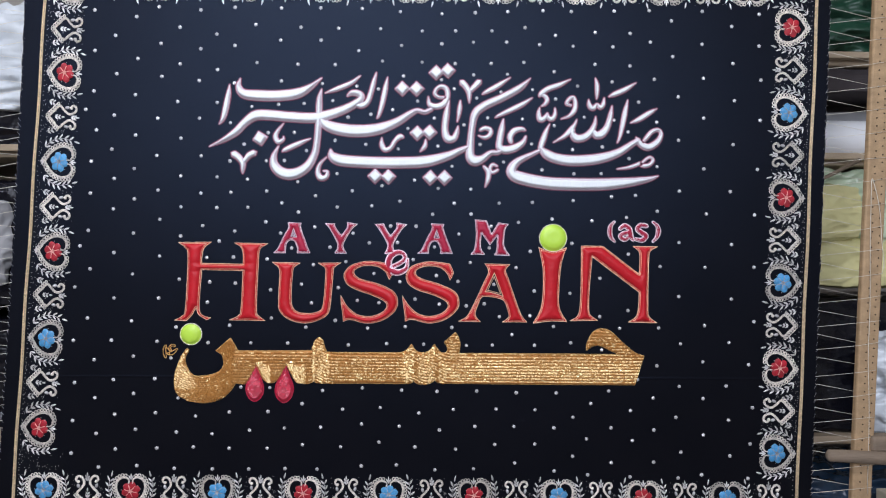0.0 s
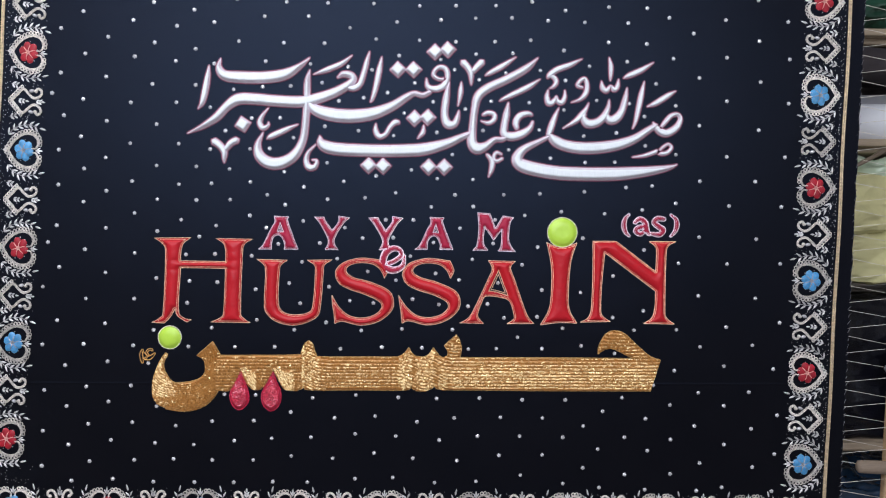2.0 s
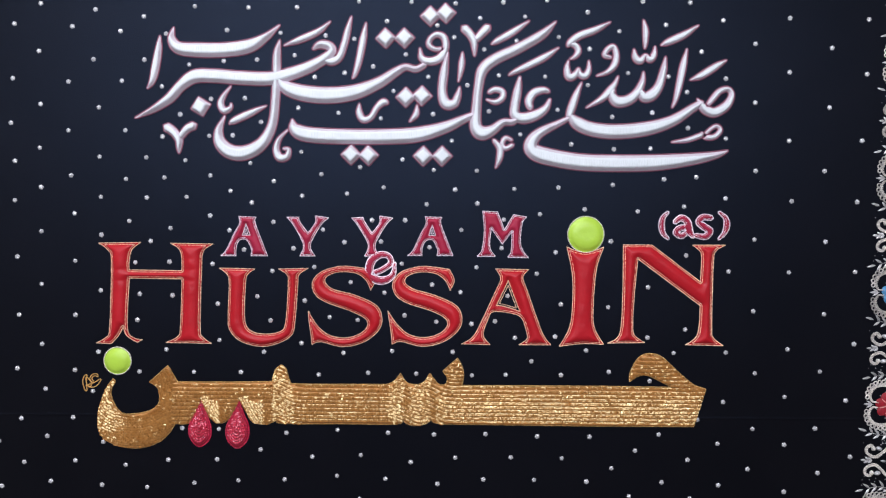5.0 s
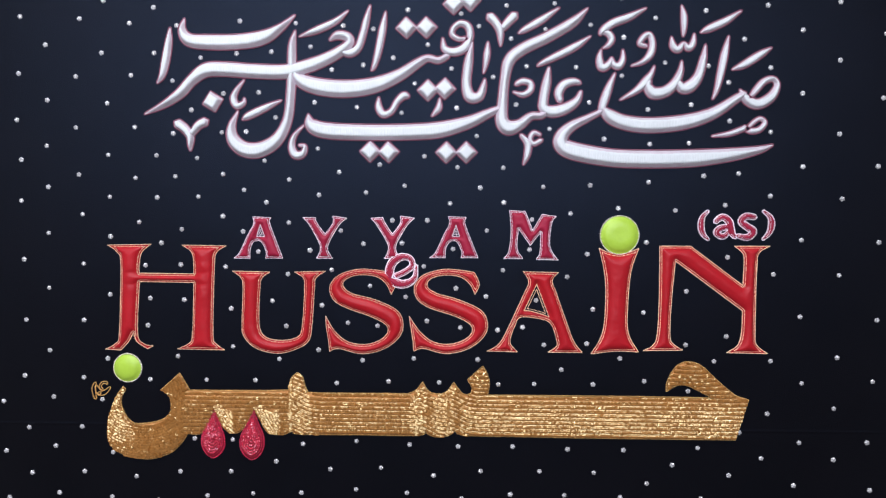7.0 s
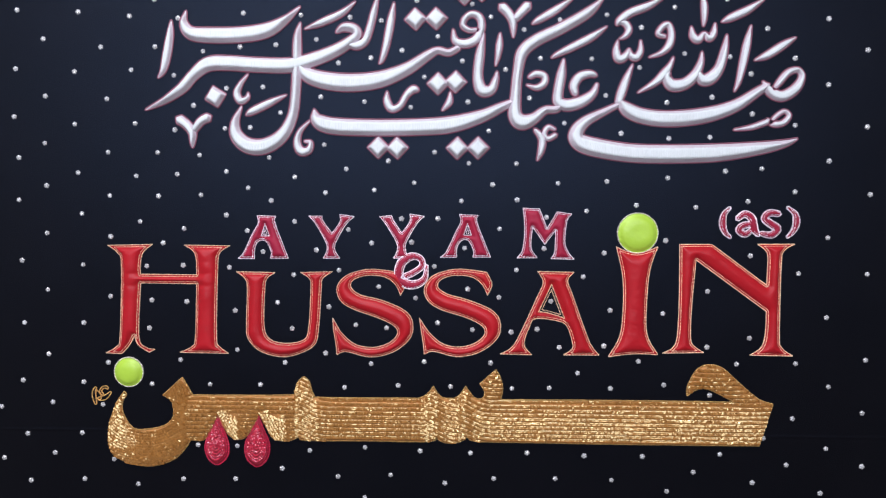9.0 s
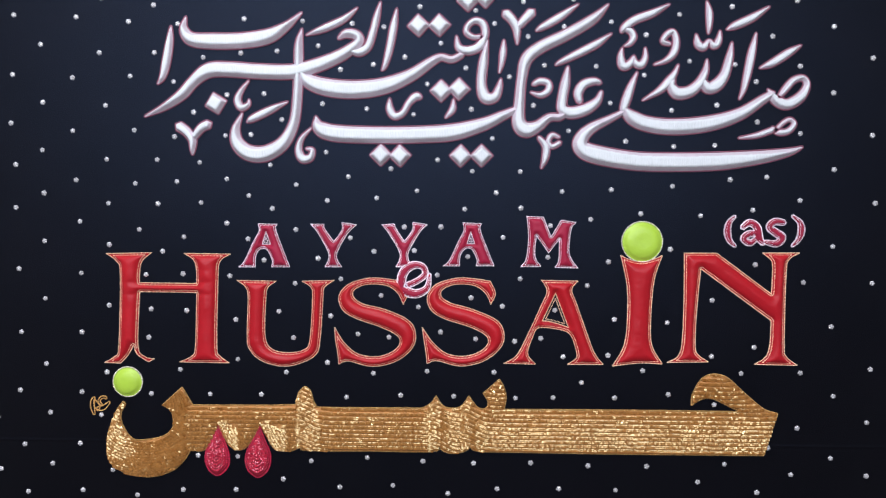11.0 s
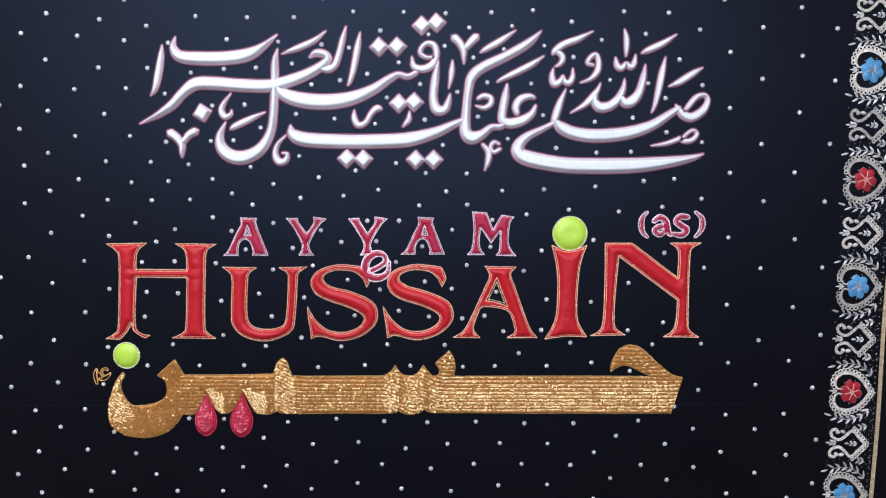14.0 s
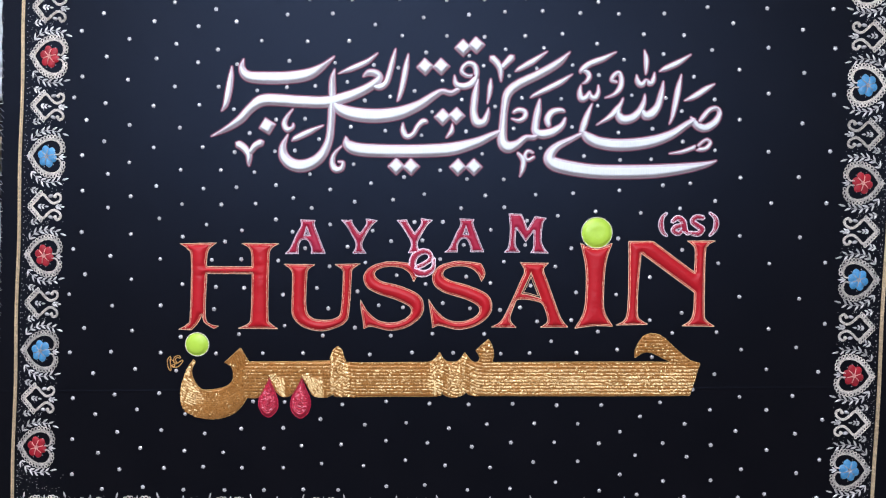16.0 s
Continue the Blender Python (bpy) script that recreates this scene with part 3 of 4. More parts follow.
# lime green discs
disc_rings = []
for u, v, r in (GREEN_TOP, GREEN_LOW):
    ring = np.array([(u + r * math.cos(a), v + r * math.sin(a)) for a in np.linspace(0, 2 * math.pi, 49)[:-1]])
    disc_rings.append(ring)
    disc = part("green_disc", pad([ring], 5.5, 14.0, 2.4, 0.8, hem=2.6, pucker=0.3), GREEN_SATIN, banner, "lime green padded satin disc")
    edge = Build()
    bead_row(edge, ring, 1.1, 0.3, 2.1)
    part("edge_cord", edge, SILVER, disc, "ring of tiny silver beads")

# the gold word: sequins in rows on a stuffed bed
gold_ring = outline(GOLD_WORD)
bed = pad([gold_ring], 6.0, 26.0, 4.0)
gold_word = part("gold_word", bed, GOLD_BED, banner, "gold sequinned padded word in rows")
edge = Build()
bead_row(edge, gold_ring, 1.25, 0.4, 2.2)
part("edge_cord", edge, GOLD_BEAD, gold_word, "row of tiny pale gold beads")


def sequin_rows(ring, rows, radius, height, round_over, gap, cup, stray, aim):
    """Overlapping cupped sequins along the given rows, kept inside the ring; aim gives the way that they lean."""
    b = Build()
    for row in rows:
        if len(row) < 3:
            continue
        p = resample(np.array(row), gap, False)
        ok = inside(p, ring)
        if not ok.any():
            continue
        d = edge_distance(p, [ring])
        way = np.gradient(p, axis=0)
        for (x, y), good, e, w in zip(p, ok, d, way):
            if not good or e < radius * 0.55:
                continue
            z = 1.0 + height * math.sqrt(max(0.0, 1 - (1 - min(e / round_over, 1)) ** 2))
            gu, gv = aim(x, y)
            loose = 0.42 if random.random() < stray else 0.12
            n = Vector((random.gauss(gu, loose), random.gauss(gv, loose), 1)).normalized()
            t = Vector((w[0], w[1], 0)).normalized()
            a = (t - n * t.dot(n)).normalized()
            c = n.cross(a)
            o = Vector((x, y, z + 0.5))
            verts, long_ = [], radius * 0.6
            for q in (-1.0, -0.45, 0.45, 1.0):
                fall = -cup * radius * q * q
                half = long_ * (0.55 if abs(q) == 1 else 1.0)
                verts.append(o + c * (radius * q) + n * fall - a * half)
                verts.append(o + c * (radius * q) + n * fall + a * half)
            b.add(verts, [(0, 1, 3, 2), (2, 3, 5, 4), (4, 5, 7, 6)])
    return b


def glint_aim(u, v):
    """Places the word's glints by hand: sequins lean up towards the lamp or down."""
    low = min(1.0, max(0.0, (-160 - v) / 20))
    if u < -346:
        up = min(0.85, max(0.04, (-410 - u) / 26)) * (1.0 if v > -225 else 0.6)
    elif any(0 < u - c < wide and -222 < v < -170 - (u - c) * 0.25 for c, wide in ((-303, 26), (-247, 36))):
        up = 0.95
    elif -30 < u < 40:
        up = 0.7 if v < -140 and 2 < u < 30 or u < -8 else 0.2
    elif -198 < u < -168:
        up = 0.65 if v < -130 else 0.3
    elif u > 40:
        up = (0.20 + 0.46 * low) if v < -128 else 0.08
    elif u > -196:
        up = 0.08 + 0.20 * low
    else:
        up = 0.04
    up += 0.22 * noise.noise(Vector((u * 0.03, v * 0.06, 0.0)))
    return -0.00075 * u * up, 0.37 * up - 0.14 * (1 - up)


def bar_rows():
    """Rows that follow the letters: rings round the hook, wavy lines on the bar."""
    rows = []
    cu, cv = -403, -160
    for r in np.arange(24, 125, 4.5):
        rows.append([(cu + r * 0.96 * math.cos(a), cv + r * 0.80 * math.sin(a)) for a in np.linspace(math.radians(150), math.radians(392), 80)
                     if cu + r * 0.96 * math.cos(a) < -346])
    for v in np.arange(-246, -78, 5.5):
        line = []
        for u in np.arange(-345, 450, 2.5):
            dip = 0
            for c, w in ((-196, 20), (-20, 20), (22, 20)):
                if 0 <= u - c < 60:
                    dip += 13 * math.exp(-((u - c) / w) ** 2)
            here = (u, v + dip - 0.004 * u)
            slanted = any(0 < u - c < wide and -218 < here[1] < -218 + 46 - (u - c) * 0.25 for c, wide in ((-303, 26), (-247, 36)))
            if slanted:
                if len(line) > 3:
                    rows.append(line)
                line = []
            else:
                line.append(here)
        if len(line) > 3:
            rows.append(line)
    for c, wide in ((-303, 26), (-247, 36)):
        for k in np.arange(1.5, wide, 5.0):
            rows.append([(c + k + 0.42 * q + 0.004 * q * q, -174 - k * 0.3 - q) for q in np.arange(0, 48, 2.0)])
    return rows


part("sequin_cover", sequin_rows(gold_ring, bar_rows(), 2.35, 6.0, 26.0, 1.3, 0.2, 0.15, glint_aim), SEQUIN, gold_word, "overlapping gold sequins", smooth=False)["kind"] = "stuff"
mark_rings = {k: stroke_outline(s) for k, s in GOLD_MARK.items()}
mark = Build()
for ring in mark_rings.values():
    bead_row(mark, ring, 1.0, 0.3, 1.7)
part("gold_mark", mark, GOLD_BEAD, banner, "small outline mark in tiny gold beads")

# two ruby drops
drop_rings = []
for text in DROPS:
    ring = outline(text)
    drop_rings.append(ring)
    mid = ring.mean(0)
    drop = part("ruby_drop", pad([ring], 5.0, 12.0, 3.0), RUBY_BED, banner, "ruby red sequinned drop")
    edge = Build()
    bead_row(edge, ring, 1.35, 0.4, 2.3)
    bead_row(edge, mid + (ring - mid) * 0.84, 1.2, 2.4, 2.3)
    part("edge_cord", edge, RUBY_BEAD, drop, "ruby bead edging")
    rows = [[tuple(mid + (p - mid) * k) for p in np.vstack([ring, ring[:1]])] for k in (0.72, 0.6, 0.46, 0.32, 0.18, 0.06)]
    part("sequin_cover", sequin_rows(ring, rows, 1.2, 5.0, 12.0, 1.3, 0.3, 0.6, lambda u, v: (0.1, 0.12)), RUBY, drop, smooth=False)["kind"] = "stuff"


# ---- border motifs ----
def scallops(b, path, closed, size, middle, step):
    """A row of small looped stitches outside a path."""
    r = resample(path, step, closed)
    for p in r:
        d = p - np.array(middle)
        c = p + d / (np.linalg.norm(d) + 1e-9) * size
        b.tube([(c[0] + size * math.cos(a), c[1] + size * math.sin(a), 0.9) for a in np.linspace(0, 2 * math.pi, 11)[:-1]],
               1.0, 5, closed=True)


def spray(stem, last, length=13.0):
    """Leaf beads in pairs along a thread stem, with one leaf at its end."""
    b = Build()
    p = spline(stem, 4)
    b.tube([(x, y, 0.4) for x, y in p], 0.4, 4)
    n = len(stem)
    for i, (x, y) in enumerate(stem):
        q = stem[min(i + 1, n - 1)]
        o = stem[max(i - 1, 0)]
        turn = math.atan2(q[1] - o[1], q[0] - o[0])
        for s in (-1, 1):
            b.leaf(x, y, turn + s * random.uniform(0.5, 0.75), length * random.uniform(0.88, 1.1), 4.0)
    b.leaf(last[0], last[1], math.atan2(last[1] - stem[-1][1], last[0] - stem[-1][0]), length * 1.1, 3.8)
    return b


def heart_motif(petal, words):
    ring = Build()
    half = [(4.0, 16.5), (4.0, 22), (9, 26.5), (17, 27), (25.5, 21.5), (29.5, 11), (28.5, -1), (22.5, -13), (13, -23), (0, -32)]
    right = resample(spline(half, 6), 2.0, False)
    left = right[::-1] * np.array([-1, 1])
    path = np.vstack([right, left[1:]])
    ring.tube([(x, y, 0.3) for x, y in path], 1.3, 6, flat=0.6)
    mid = np.array([0.0, -1.0])
    for off in (-1.4, 1.2):
        bead_row(ring, path + (path - mid) / np.linalg.norm(path - mid, axis=1)[:, None] * off, 1.15, 0.8, 2.7, False, (), 1.1)
    edge_line = np.array([p + (p - mid) / np.linalg.norm(p - mid) * 2.4 for p in resample(spline(half[2:], 6), 2.0, False)])
    scallops(ring, edge_line, False, 2.8, mid, 6.2)
    scallops(ring, edge_line * np.array([-1, 1]), False, 2.8, mid, 6.2)
    root = part("heart_motif", ring, SILVER, banner, words)
    for k in range(6):
        a = k * math.pi / 3 + 0.3
        p = Build()
        p.dome(10.4 * math.cos(a), -1 + 10.4 * math.sin(a), 9.2, 7.8, 2.4, a, 0.2 + 0.12 * (k % 2), 12, 3)
        for j in range(5 if petal is BLUE_PETAL else 2):
            w, far = a + random.uniform(-0.35, 0.35), random.uniform(5, 17)
            p.dome(far * math.cos(w), -1 + far * math.sin(w), 0.9, 0.9, 1.0, 0, 2.2, 5, 1)
        part("petal", p, petal, root)
    spokes = Build()
    for k in range(6):
        a = k * math.pi / 3 + 0.3 + math.pi / 6
        spokes.tube([(1.5 * math.cos(a), -1 + 1.5 * math.sin(a), 3.1), (6 * math.cos(a), -1 + 6 * math.sin(a), 3.3), (11.5 * math.cos(a), -1 + 11.5 * math.sin(a), 2.4)], 0.75, 5)
        spokes.dome(12.5 * math.cos(a), -1 + 12.5 * math.sin(a), 1.1, 1.1, 3.0, 0, 0, 6, 2)
    for k in range(7):
        a = k * math.tau / 7
        spokes.dome(2.7 * math.cos(a), -1 + 2.7 * math.sin(a), 1.2, 1.2, 4.1, 0, 0, 6, 2)
    spokes.dome(0, -1, 1.3, 1.3, 4.8, 0, 0, 6, 2)
    part("flower_centre", spokes, PEARL if petal is BLUE_PETAL else ROSE_BEAD, root, "pale bead centre and spokes")
    for s in (-1, 1):
        part("leaf_spray", spray([(s * 27, -33), (s * 36, -24), (s * 41.5, -14), (s * 44.5, -4), (s * 45, 7), (s * 43, 18)], (s * 40.5, 28)), SILVER_LEAF, root)
    tip = Build()
    tip.leaf(0, -33, -math.pi / 2, 11, 4)
    for s in (-1, 1):
        tip.leaf(0, -33, -math.pi / 2 + s * 0.75, 10, 4)
        tip.leaf(s * 2, -31, -math.pi / 2 + s * 1.25, 9, 3.6)
    part("tip_leaves", tip, SILVER_LEAF, root)["kind"] = "stuff"
    cleft = Build()
    cleft.leaf(0, 20, math.pi / 2, 17, 4.2)
    for s in (-1, 1):
        cleft.leaf(0, 22, math.pi / 2 + s * 0.5, 11, 3.4)
    part("cleft_leaves", cleft, SILVER_LEAF, root)["kind"] = "stuff"
    seeds = Build()
    for k in range(105):
        x, y = random.uniform(-48, 48), random.uniform(-44, 34)
        if (abs(x) > 37 or y < -30 + abs(x) * 0.4) and random.random() < 0.75:
            seeds.dome(x, y, 0.85, 0.85, 1.1, 0, 0, 5, 1)
    for k in range(11):
        a = 2 * math.pi * k / 11 + 0.2
        seeds.dome(19.5 * math.cos(a), -1 + 17 * math.sin(a), 1.1, 1.1, 1.3, 0, 0, 5, 1)
    part("bead_scatter", seeds, PEARL, root, "scattered seed beads")["kind"] = "stuff"
    return root


def scroll_motif():
    scroll = Build()
    for s in (-1, 1):
        band = resample(spline([(0, -30), (s * 10.5, -19), (s * 21, -7.5), (s * 13, 3), (s * 6.5, 12), (s * 7, 21), (s * 13, 28.5), (s * 20, 28),
                                (s * 22.5, 21), (s * 18, 17.5)], 6), 2.0, False)
        scroll.tube([(x, y, 0.4) for x, y in band], 1.4, 6, flat=0.7)
        side = np.gradient(band, axis=0)
        side = np.stack([-side[:, 1], side[:, 0]], 1) / (np.linalg.norm(side, axis=1)[:, None] + 1e-9)
        for off in (-1.4, 1.4):
            bead_row(scroll, band + side * off, 1.2, 0.9, 2.7, False, (), 1.15)
        scallops(scroll, np.array([(s * 2.0, -31), (s * 22.5, -9.5)]), False, 2.5, (0, 0), 5.4)
        scroll.dome(s * 18, 17.5, 3.3, 3.3, 4.2, 0, 0, 8, 2)
    root = part("scroll_motif", scroll, SILVER, banner, "silver bullion lozenge and scroll motif")
    for s in (-1, 1):
        drop = Build()
        drop.dome(s * 18.5, 8.5, 3.3, 5.4, 3.8, s * -0.25, 0, 8, 3)
        part("pearl_drop", drop, PEARL, root)
        part("leaf_spray", spray([(s * 29, -31), (s * 27.5, -24)], (s * 25, -17), 10.0), SILVER_LEAF, root)
    part("leaf_spray", spray([(0, -17), (0, -10)], (0, -4), 8.0), SILVER_LEAF, root)
    part("leaf_spray", spray([(0, 18), (0, 23)], (0, 27), 9.0), SILVER_LEAF, root)
    seeds = Build()
    for k in range(85):
        x, y = random.uniform(-34, 34), random.uniform(-44, 34)
        if abs(x) > 24 or y < -36 + abs(x) or (abs(x) < 11 and -20 < y < 0):
            seeds.dome(x, y, 0.85, 0.85, 1.1, 0, 0, 5, 1)
    part("bead_scatter", seeds, PEARL, root, "scattered seed beads")["kind"] = "stuff"
    return root


def motif_at(u, v, degrees, scale):
    return pose(u / 1000, v / 1000, 0.0005, 0, 0, degrees) @ Matrix.Scale(scale, 4)


first = {"red": heart_motif(RED_PETAL, "silver heart with a red padded flower"),
         "blue": heart_motif(BLUE_PETAL, "silver heart with a blue padded flower"),
         "scroll": scroll_motif()}
used = set()


def place(kind, u, v, degrees, scale, squat=1.0):
    m = motif_at(u, v, degrees + random.uniform(-1.5, 1.5), scale) @ Matrix.Diagonal((1, squat, 1, 1))
    if kind in used:
        ob = copy_thing(first[kind], m)
    else:
        ob = first[kind]
        used.add(kind)
    ob.matrix_basis = m


# each run alternates heart, scroll, heart of the other colour, scroll
CYCLE = ("blue", "scroll", "red", "scroll")
for k in range(-1, 10):
    v = 448 - 83.0 * k + 1.6 * math.sin(k)
    place(CYCLE[(k + 1) % 4], -684 + 0.062 * (v - 30) - 1.6e-5 * (v - 30) ** 2, v, -90 - 3.5, 0.97, 0.88)
for k in range(-1, 11):
    v = 470 - 81.4 * k
    place(CYCLE[(k + 2) % 4], 693.5 + 0.031 * (v + 15), v, 90 - 1.8, 0.97, 0.94)
for k in range(18):
    place(CYCLE[k % 4], -697 + 80.4 * k, -413 - 1.0 * k, 0, 0.91, 0.98)
for k in range(1, 17):
    place(CYCLE[k % 4], -657 + 80.3 * k, 536.5 + 0.4 * k, 180, 0.95)

# loose seed beads in the lower corner of the border
corner = Build()
for k in range(60):
    corner.dome(random.uniform(-746, -662), random.uniform(-388, -340), 0.75, 0.75, 1.0, 0, 0, 5, 1)
part("bead_scatter", corner, PEARL, banner, "scattered seed beads")["kind"] = "stuff"

# braid along the outer edge of the border
for name, line in (("left", [(-729 + 0.054 * (v - 37) + 0.8 * math.sin(v / 40), v) for v in np.arange(-462, 592, 6)]),
                   ("right", [(741 + 0.0365 * (v - 48) + 0.8 * math.sin(v / 47), v) for v in np.arange(-462, 592, 6)]),
                   ("low", [(u, -466 + 0.8 * math.sin(u / 50)) for u in np.arange(-756, 722, 6)]),
                   ("high", [(u, 592 + 0.8 * math.sin(u / 50)) for u in np.arange(-699, 760, 6)])):
    braid = Build()
    for off in (-1.5, 1.5):
        wavy = [(x + off, y, 1.2) if name in ("left", "right") else (x, y + off, 1.2) for x, y in line]
        braid.tube(wavy, 1.3 if name == 'left' else 1.5, 6)
        bead_row(braid, np.array([w[:2] for w in wavy]), 1.5 if name == 'left' else 1.7, 1.0, 2.5, False, (), 0.95)
    part("gold_braid", braid, GOLD_BRAID, banner, "twin gold braid")
    seeds = Build()
    du, dv = {"left": (7, 0), "right": (-7, 0), "low": (0, 7), "high": (0, -7)}[name]
    for x, y in resample(np.array(line), 9.5, False):
        seeds.dome(x + du + random.uniform(-0.8, 0.8), y + dv + random.uniform(-1.5, 1.5), 0.95, 0.95, 1.2, 0, 0, 5, 1)
    part("bead_line", seeds, PEARL, banner, "seed beads along the braid")["kind"] = "stuff"

# small pearl flowers strewn over the velvet
flower = Build()
for k in range(5):
    a = 2 * math.pi * k / 5 + 0.3
    flower.dome(1.8 * math.cos(a), 1.8 * math.sin(a), 2.0, 1.9, 1.7, a, 0.1, 8, 2)
flower.dome(0, 0, 2.2, 2.2, 1.9, 0, 0.1, 7, 2)
STREWN = (
    "-492,493 -350,494 -263,494 -189,495 -111,495 -39,490 103,490 165,493 232,496 286,495 368,497 435,499 537,499 647,495",
    "-612,485 -534,474 -414,488 -311,462 -226,458 -155,457 -76,457 40,487 66,455 135,456 198,463 332,456 478,480 594,471",
    "-573,438 -453,455 -384,443 -264,433 -188,434 3,454 100,434 163,435 226,431 256,449 399,455 438,439 537,436 647,434",
    "-611,409 -488,424 -414,415 -350,422 -117,415 -72,396 -36,426 3,395 40,430 196,397 290,429 366,429 481,412 597,400",
    "-531,395 -452,386 -382,376 -308,390 -231,388 -161,388 66,393 101,372 134,394 165,374 254,380 332,395 399,393 540,371",
    "-570,366 -486,362 -416,355 -350,351 -262,356 -185,352 -120,348 -32,368 40,362 213,345 299,353 365,362 446,368 651,369",
    "-612,333 -535,327 -456,315 -382,314 -165,320 -79,343 -5,321 64,345 107,328 153,340 257,328 416,324 492,335 600,329",
    "-627,298 -317,307 -267,312 -219,314 -136,289 -93,295 -52,304 27,289 128,291 194,289 312,294 369,289 541,295 650,292",
    "-607,260 -574,288 -534,251 -493,283 -415,284 -357,276 -286,258 -237,259 -23,269 83,277 255,277 396,267 451,286 493,252",
    "-578,224 -449,246 -331,236 -214,225 -160,245 -102,238 -41,230 34,236 114,240 212,242 290,232 347,238 398,216 598,245",
    "-616,201 -536,188 -494,213 -411,213 -357,204 -289,205 -255,206 61,198 159,207 232,193 345,187 452,201 542,198 645,198",
    "-573,169 -449,175 -381,174 -324,170 -230,166 -156,182 -127,150 -71,160 -10,171 35,156 97,155 293,186 495,155 593,155",
    "-617,141 -535,131 -491,148 -411,143 -355,145 -288,148 -196,140 -37,131 66,128 151,129 214,131 292,135 365,143 411,146",
    "-574,112 -448,117 -381,116 -323,117 -259,126 -228,109 -155,119 -90,122 25,107 98,108 394,104 453,116 547,112 640,111",
    "-620,71 -487,93 -407,82 -347,72 -289,90 -197,81 -125,70 -54,84 -6,84 75,70 136,85 188,93 252,100 328,97",
    "-635,42 -536,67 -448,62 -376,53 -261,69 -240,41 -168,43 -94,52 -41,53 29,45 133,44 290,54 495,57 596,54",
    "-572,30 -487,24 -399,22 -349,23 -286,20 -199,10 -138,16 -11,21 97,16 211,38 398,34 459,11 545,10 639,11",
    "-616,-1 -537,-10 -450,-19 -393,-24 -345,-26 -221,-27 -152,-33 -85,-6 -36,-21 33,-9 74,-20 142,-25 184,7 344,-12",
    "-644,-35 -571,-55 -488,-55 -397,-62 -279,-38 -202,-62 -116,-57 -75,-61 -7,-54 124,-62 219,-37 287,-41 495,-46 596,-50",
    "-620,-93 -538,-98 -355,-105 -277,-91 -157,-95 39,-63 90,-66 153,-86 211,-84 256,-104 344,-85 398,-73 545,-101 640,-93",
    "-646,-135 -575,-134 -490,-136 -455,-109 -212,-108 -96,-109 -25,-106 63,-107 177,-120 289,-135 382,-107 457,-106 499,-136 592,-133",
    "-607,-171 -534,-164 -464,-167 -395,-138 -315,-138 -246,-138 -132,-141 -60,-138 10,-139 91,-141 140,-140 220,-140 348,-148 542,-170",
    "-643,-214 -571,-208 -494,-206 -333,-221 -279,-222 -180,-227 -105,-222 -31,-226 362,-226 417,-204 454,-178 497,-217 587,-216 630,-175",
    "-605,-242 -533,-234 -450,-242 -218,-252 -71,-259 36,-228 111,-227 148,-261 186,-230 262,-230 328,-250 447,-239 543,-240 638,-257",
    "-646,-285 -568,-273 -492,-270 -417,-276 -354,-268 -282,-267 -142,-262 2,-269 67,-262 222,-262 294,-276 404,-263 491,-276 592,-281",
    "-602,-309 -529,-301 -453,-306 -316,-302 -251,-298 -183,-296 -106,-290 -35,-294 41,-301 108,-294 182,-294 258,-296 367,-296 449,-300",
    "-489,-336 -421,-334 -386,-309 -354,-336 -217,-329 -145,-333 -73,-324 -5,-333 146,-328 222,-327 320,-317 408,-320 544,-309 634,-326",
    "-648,-346 -597,-372 -566,-338 -526,-369 -283,-336 -106,-369 -40,-367 72,-337 184,-363 294,-350 368,-362 449,-361 501,-342 595,-349",
    "-456,-374 -385,-375 -317,-375 -249,-374 -189,-375 33,-376 106,-374 259,-378 323,-385 404,-389 496,-391 541,-385 630,-392",
)
spots = [tuple(float(c) for c in k.split(",")) for row in STREWN for k in row.split()]
spots.sort(key=lambda s: abs(s[0]) + abs(s[1]))
flower_mesh = flower.mesh("pearl_flower")
flower_mesh.materials.append(PEARL)
for u, v in spots[:300]:
    ob = part("pearl_flower", flower_mesh, None, banner)
    ob.matrix_basis = motif_at(u, v, random.uniform(0, 360), random.uniform(0.9, 1.04))
rest = Build()
for u, v in spots[300:]:
    w = random.uniform(0, 6.28)
    rest.add([(u + x * math.cos(w) - y * math.sin(w), v + x * math.sin(w) + y * math.cos(w), z) for x, y, z in flower.v], flower.f)
if rest.v:
    part("pearl_scatter", rest, PEARL, banner)["kind"] = "stuff"


# ---- the embroidery frame ----
frame_root = tagged(new("embroidery_frame"), "pale wooden embroidery frame with peg holes laced to the banner", "frame")
frame_root.matrix_world = pose(0, 0, MIDDLE, 90, 0, 0)
BAR_TOP, BAR_LOW = 760, -1296


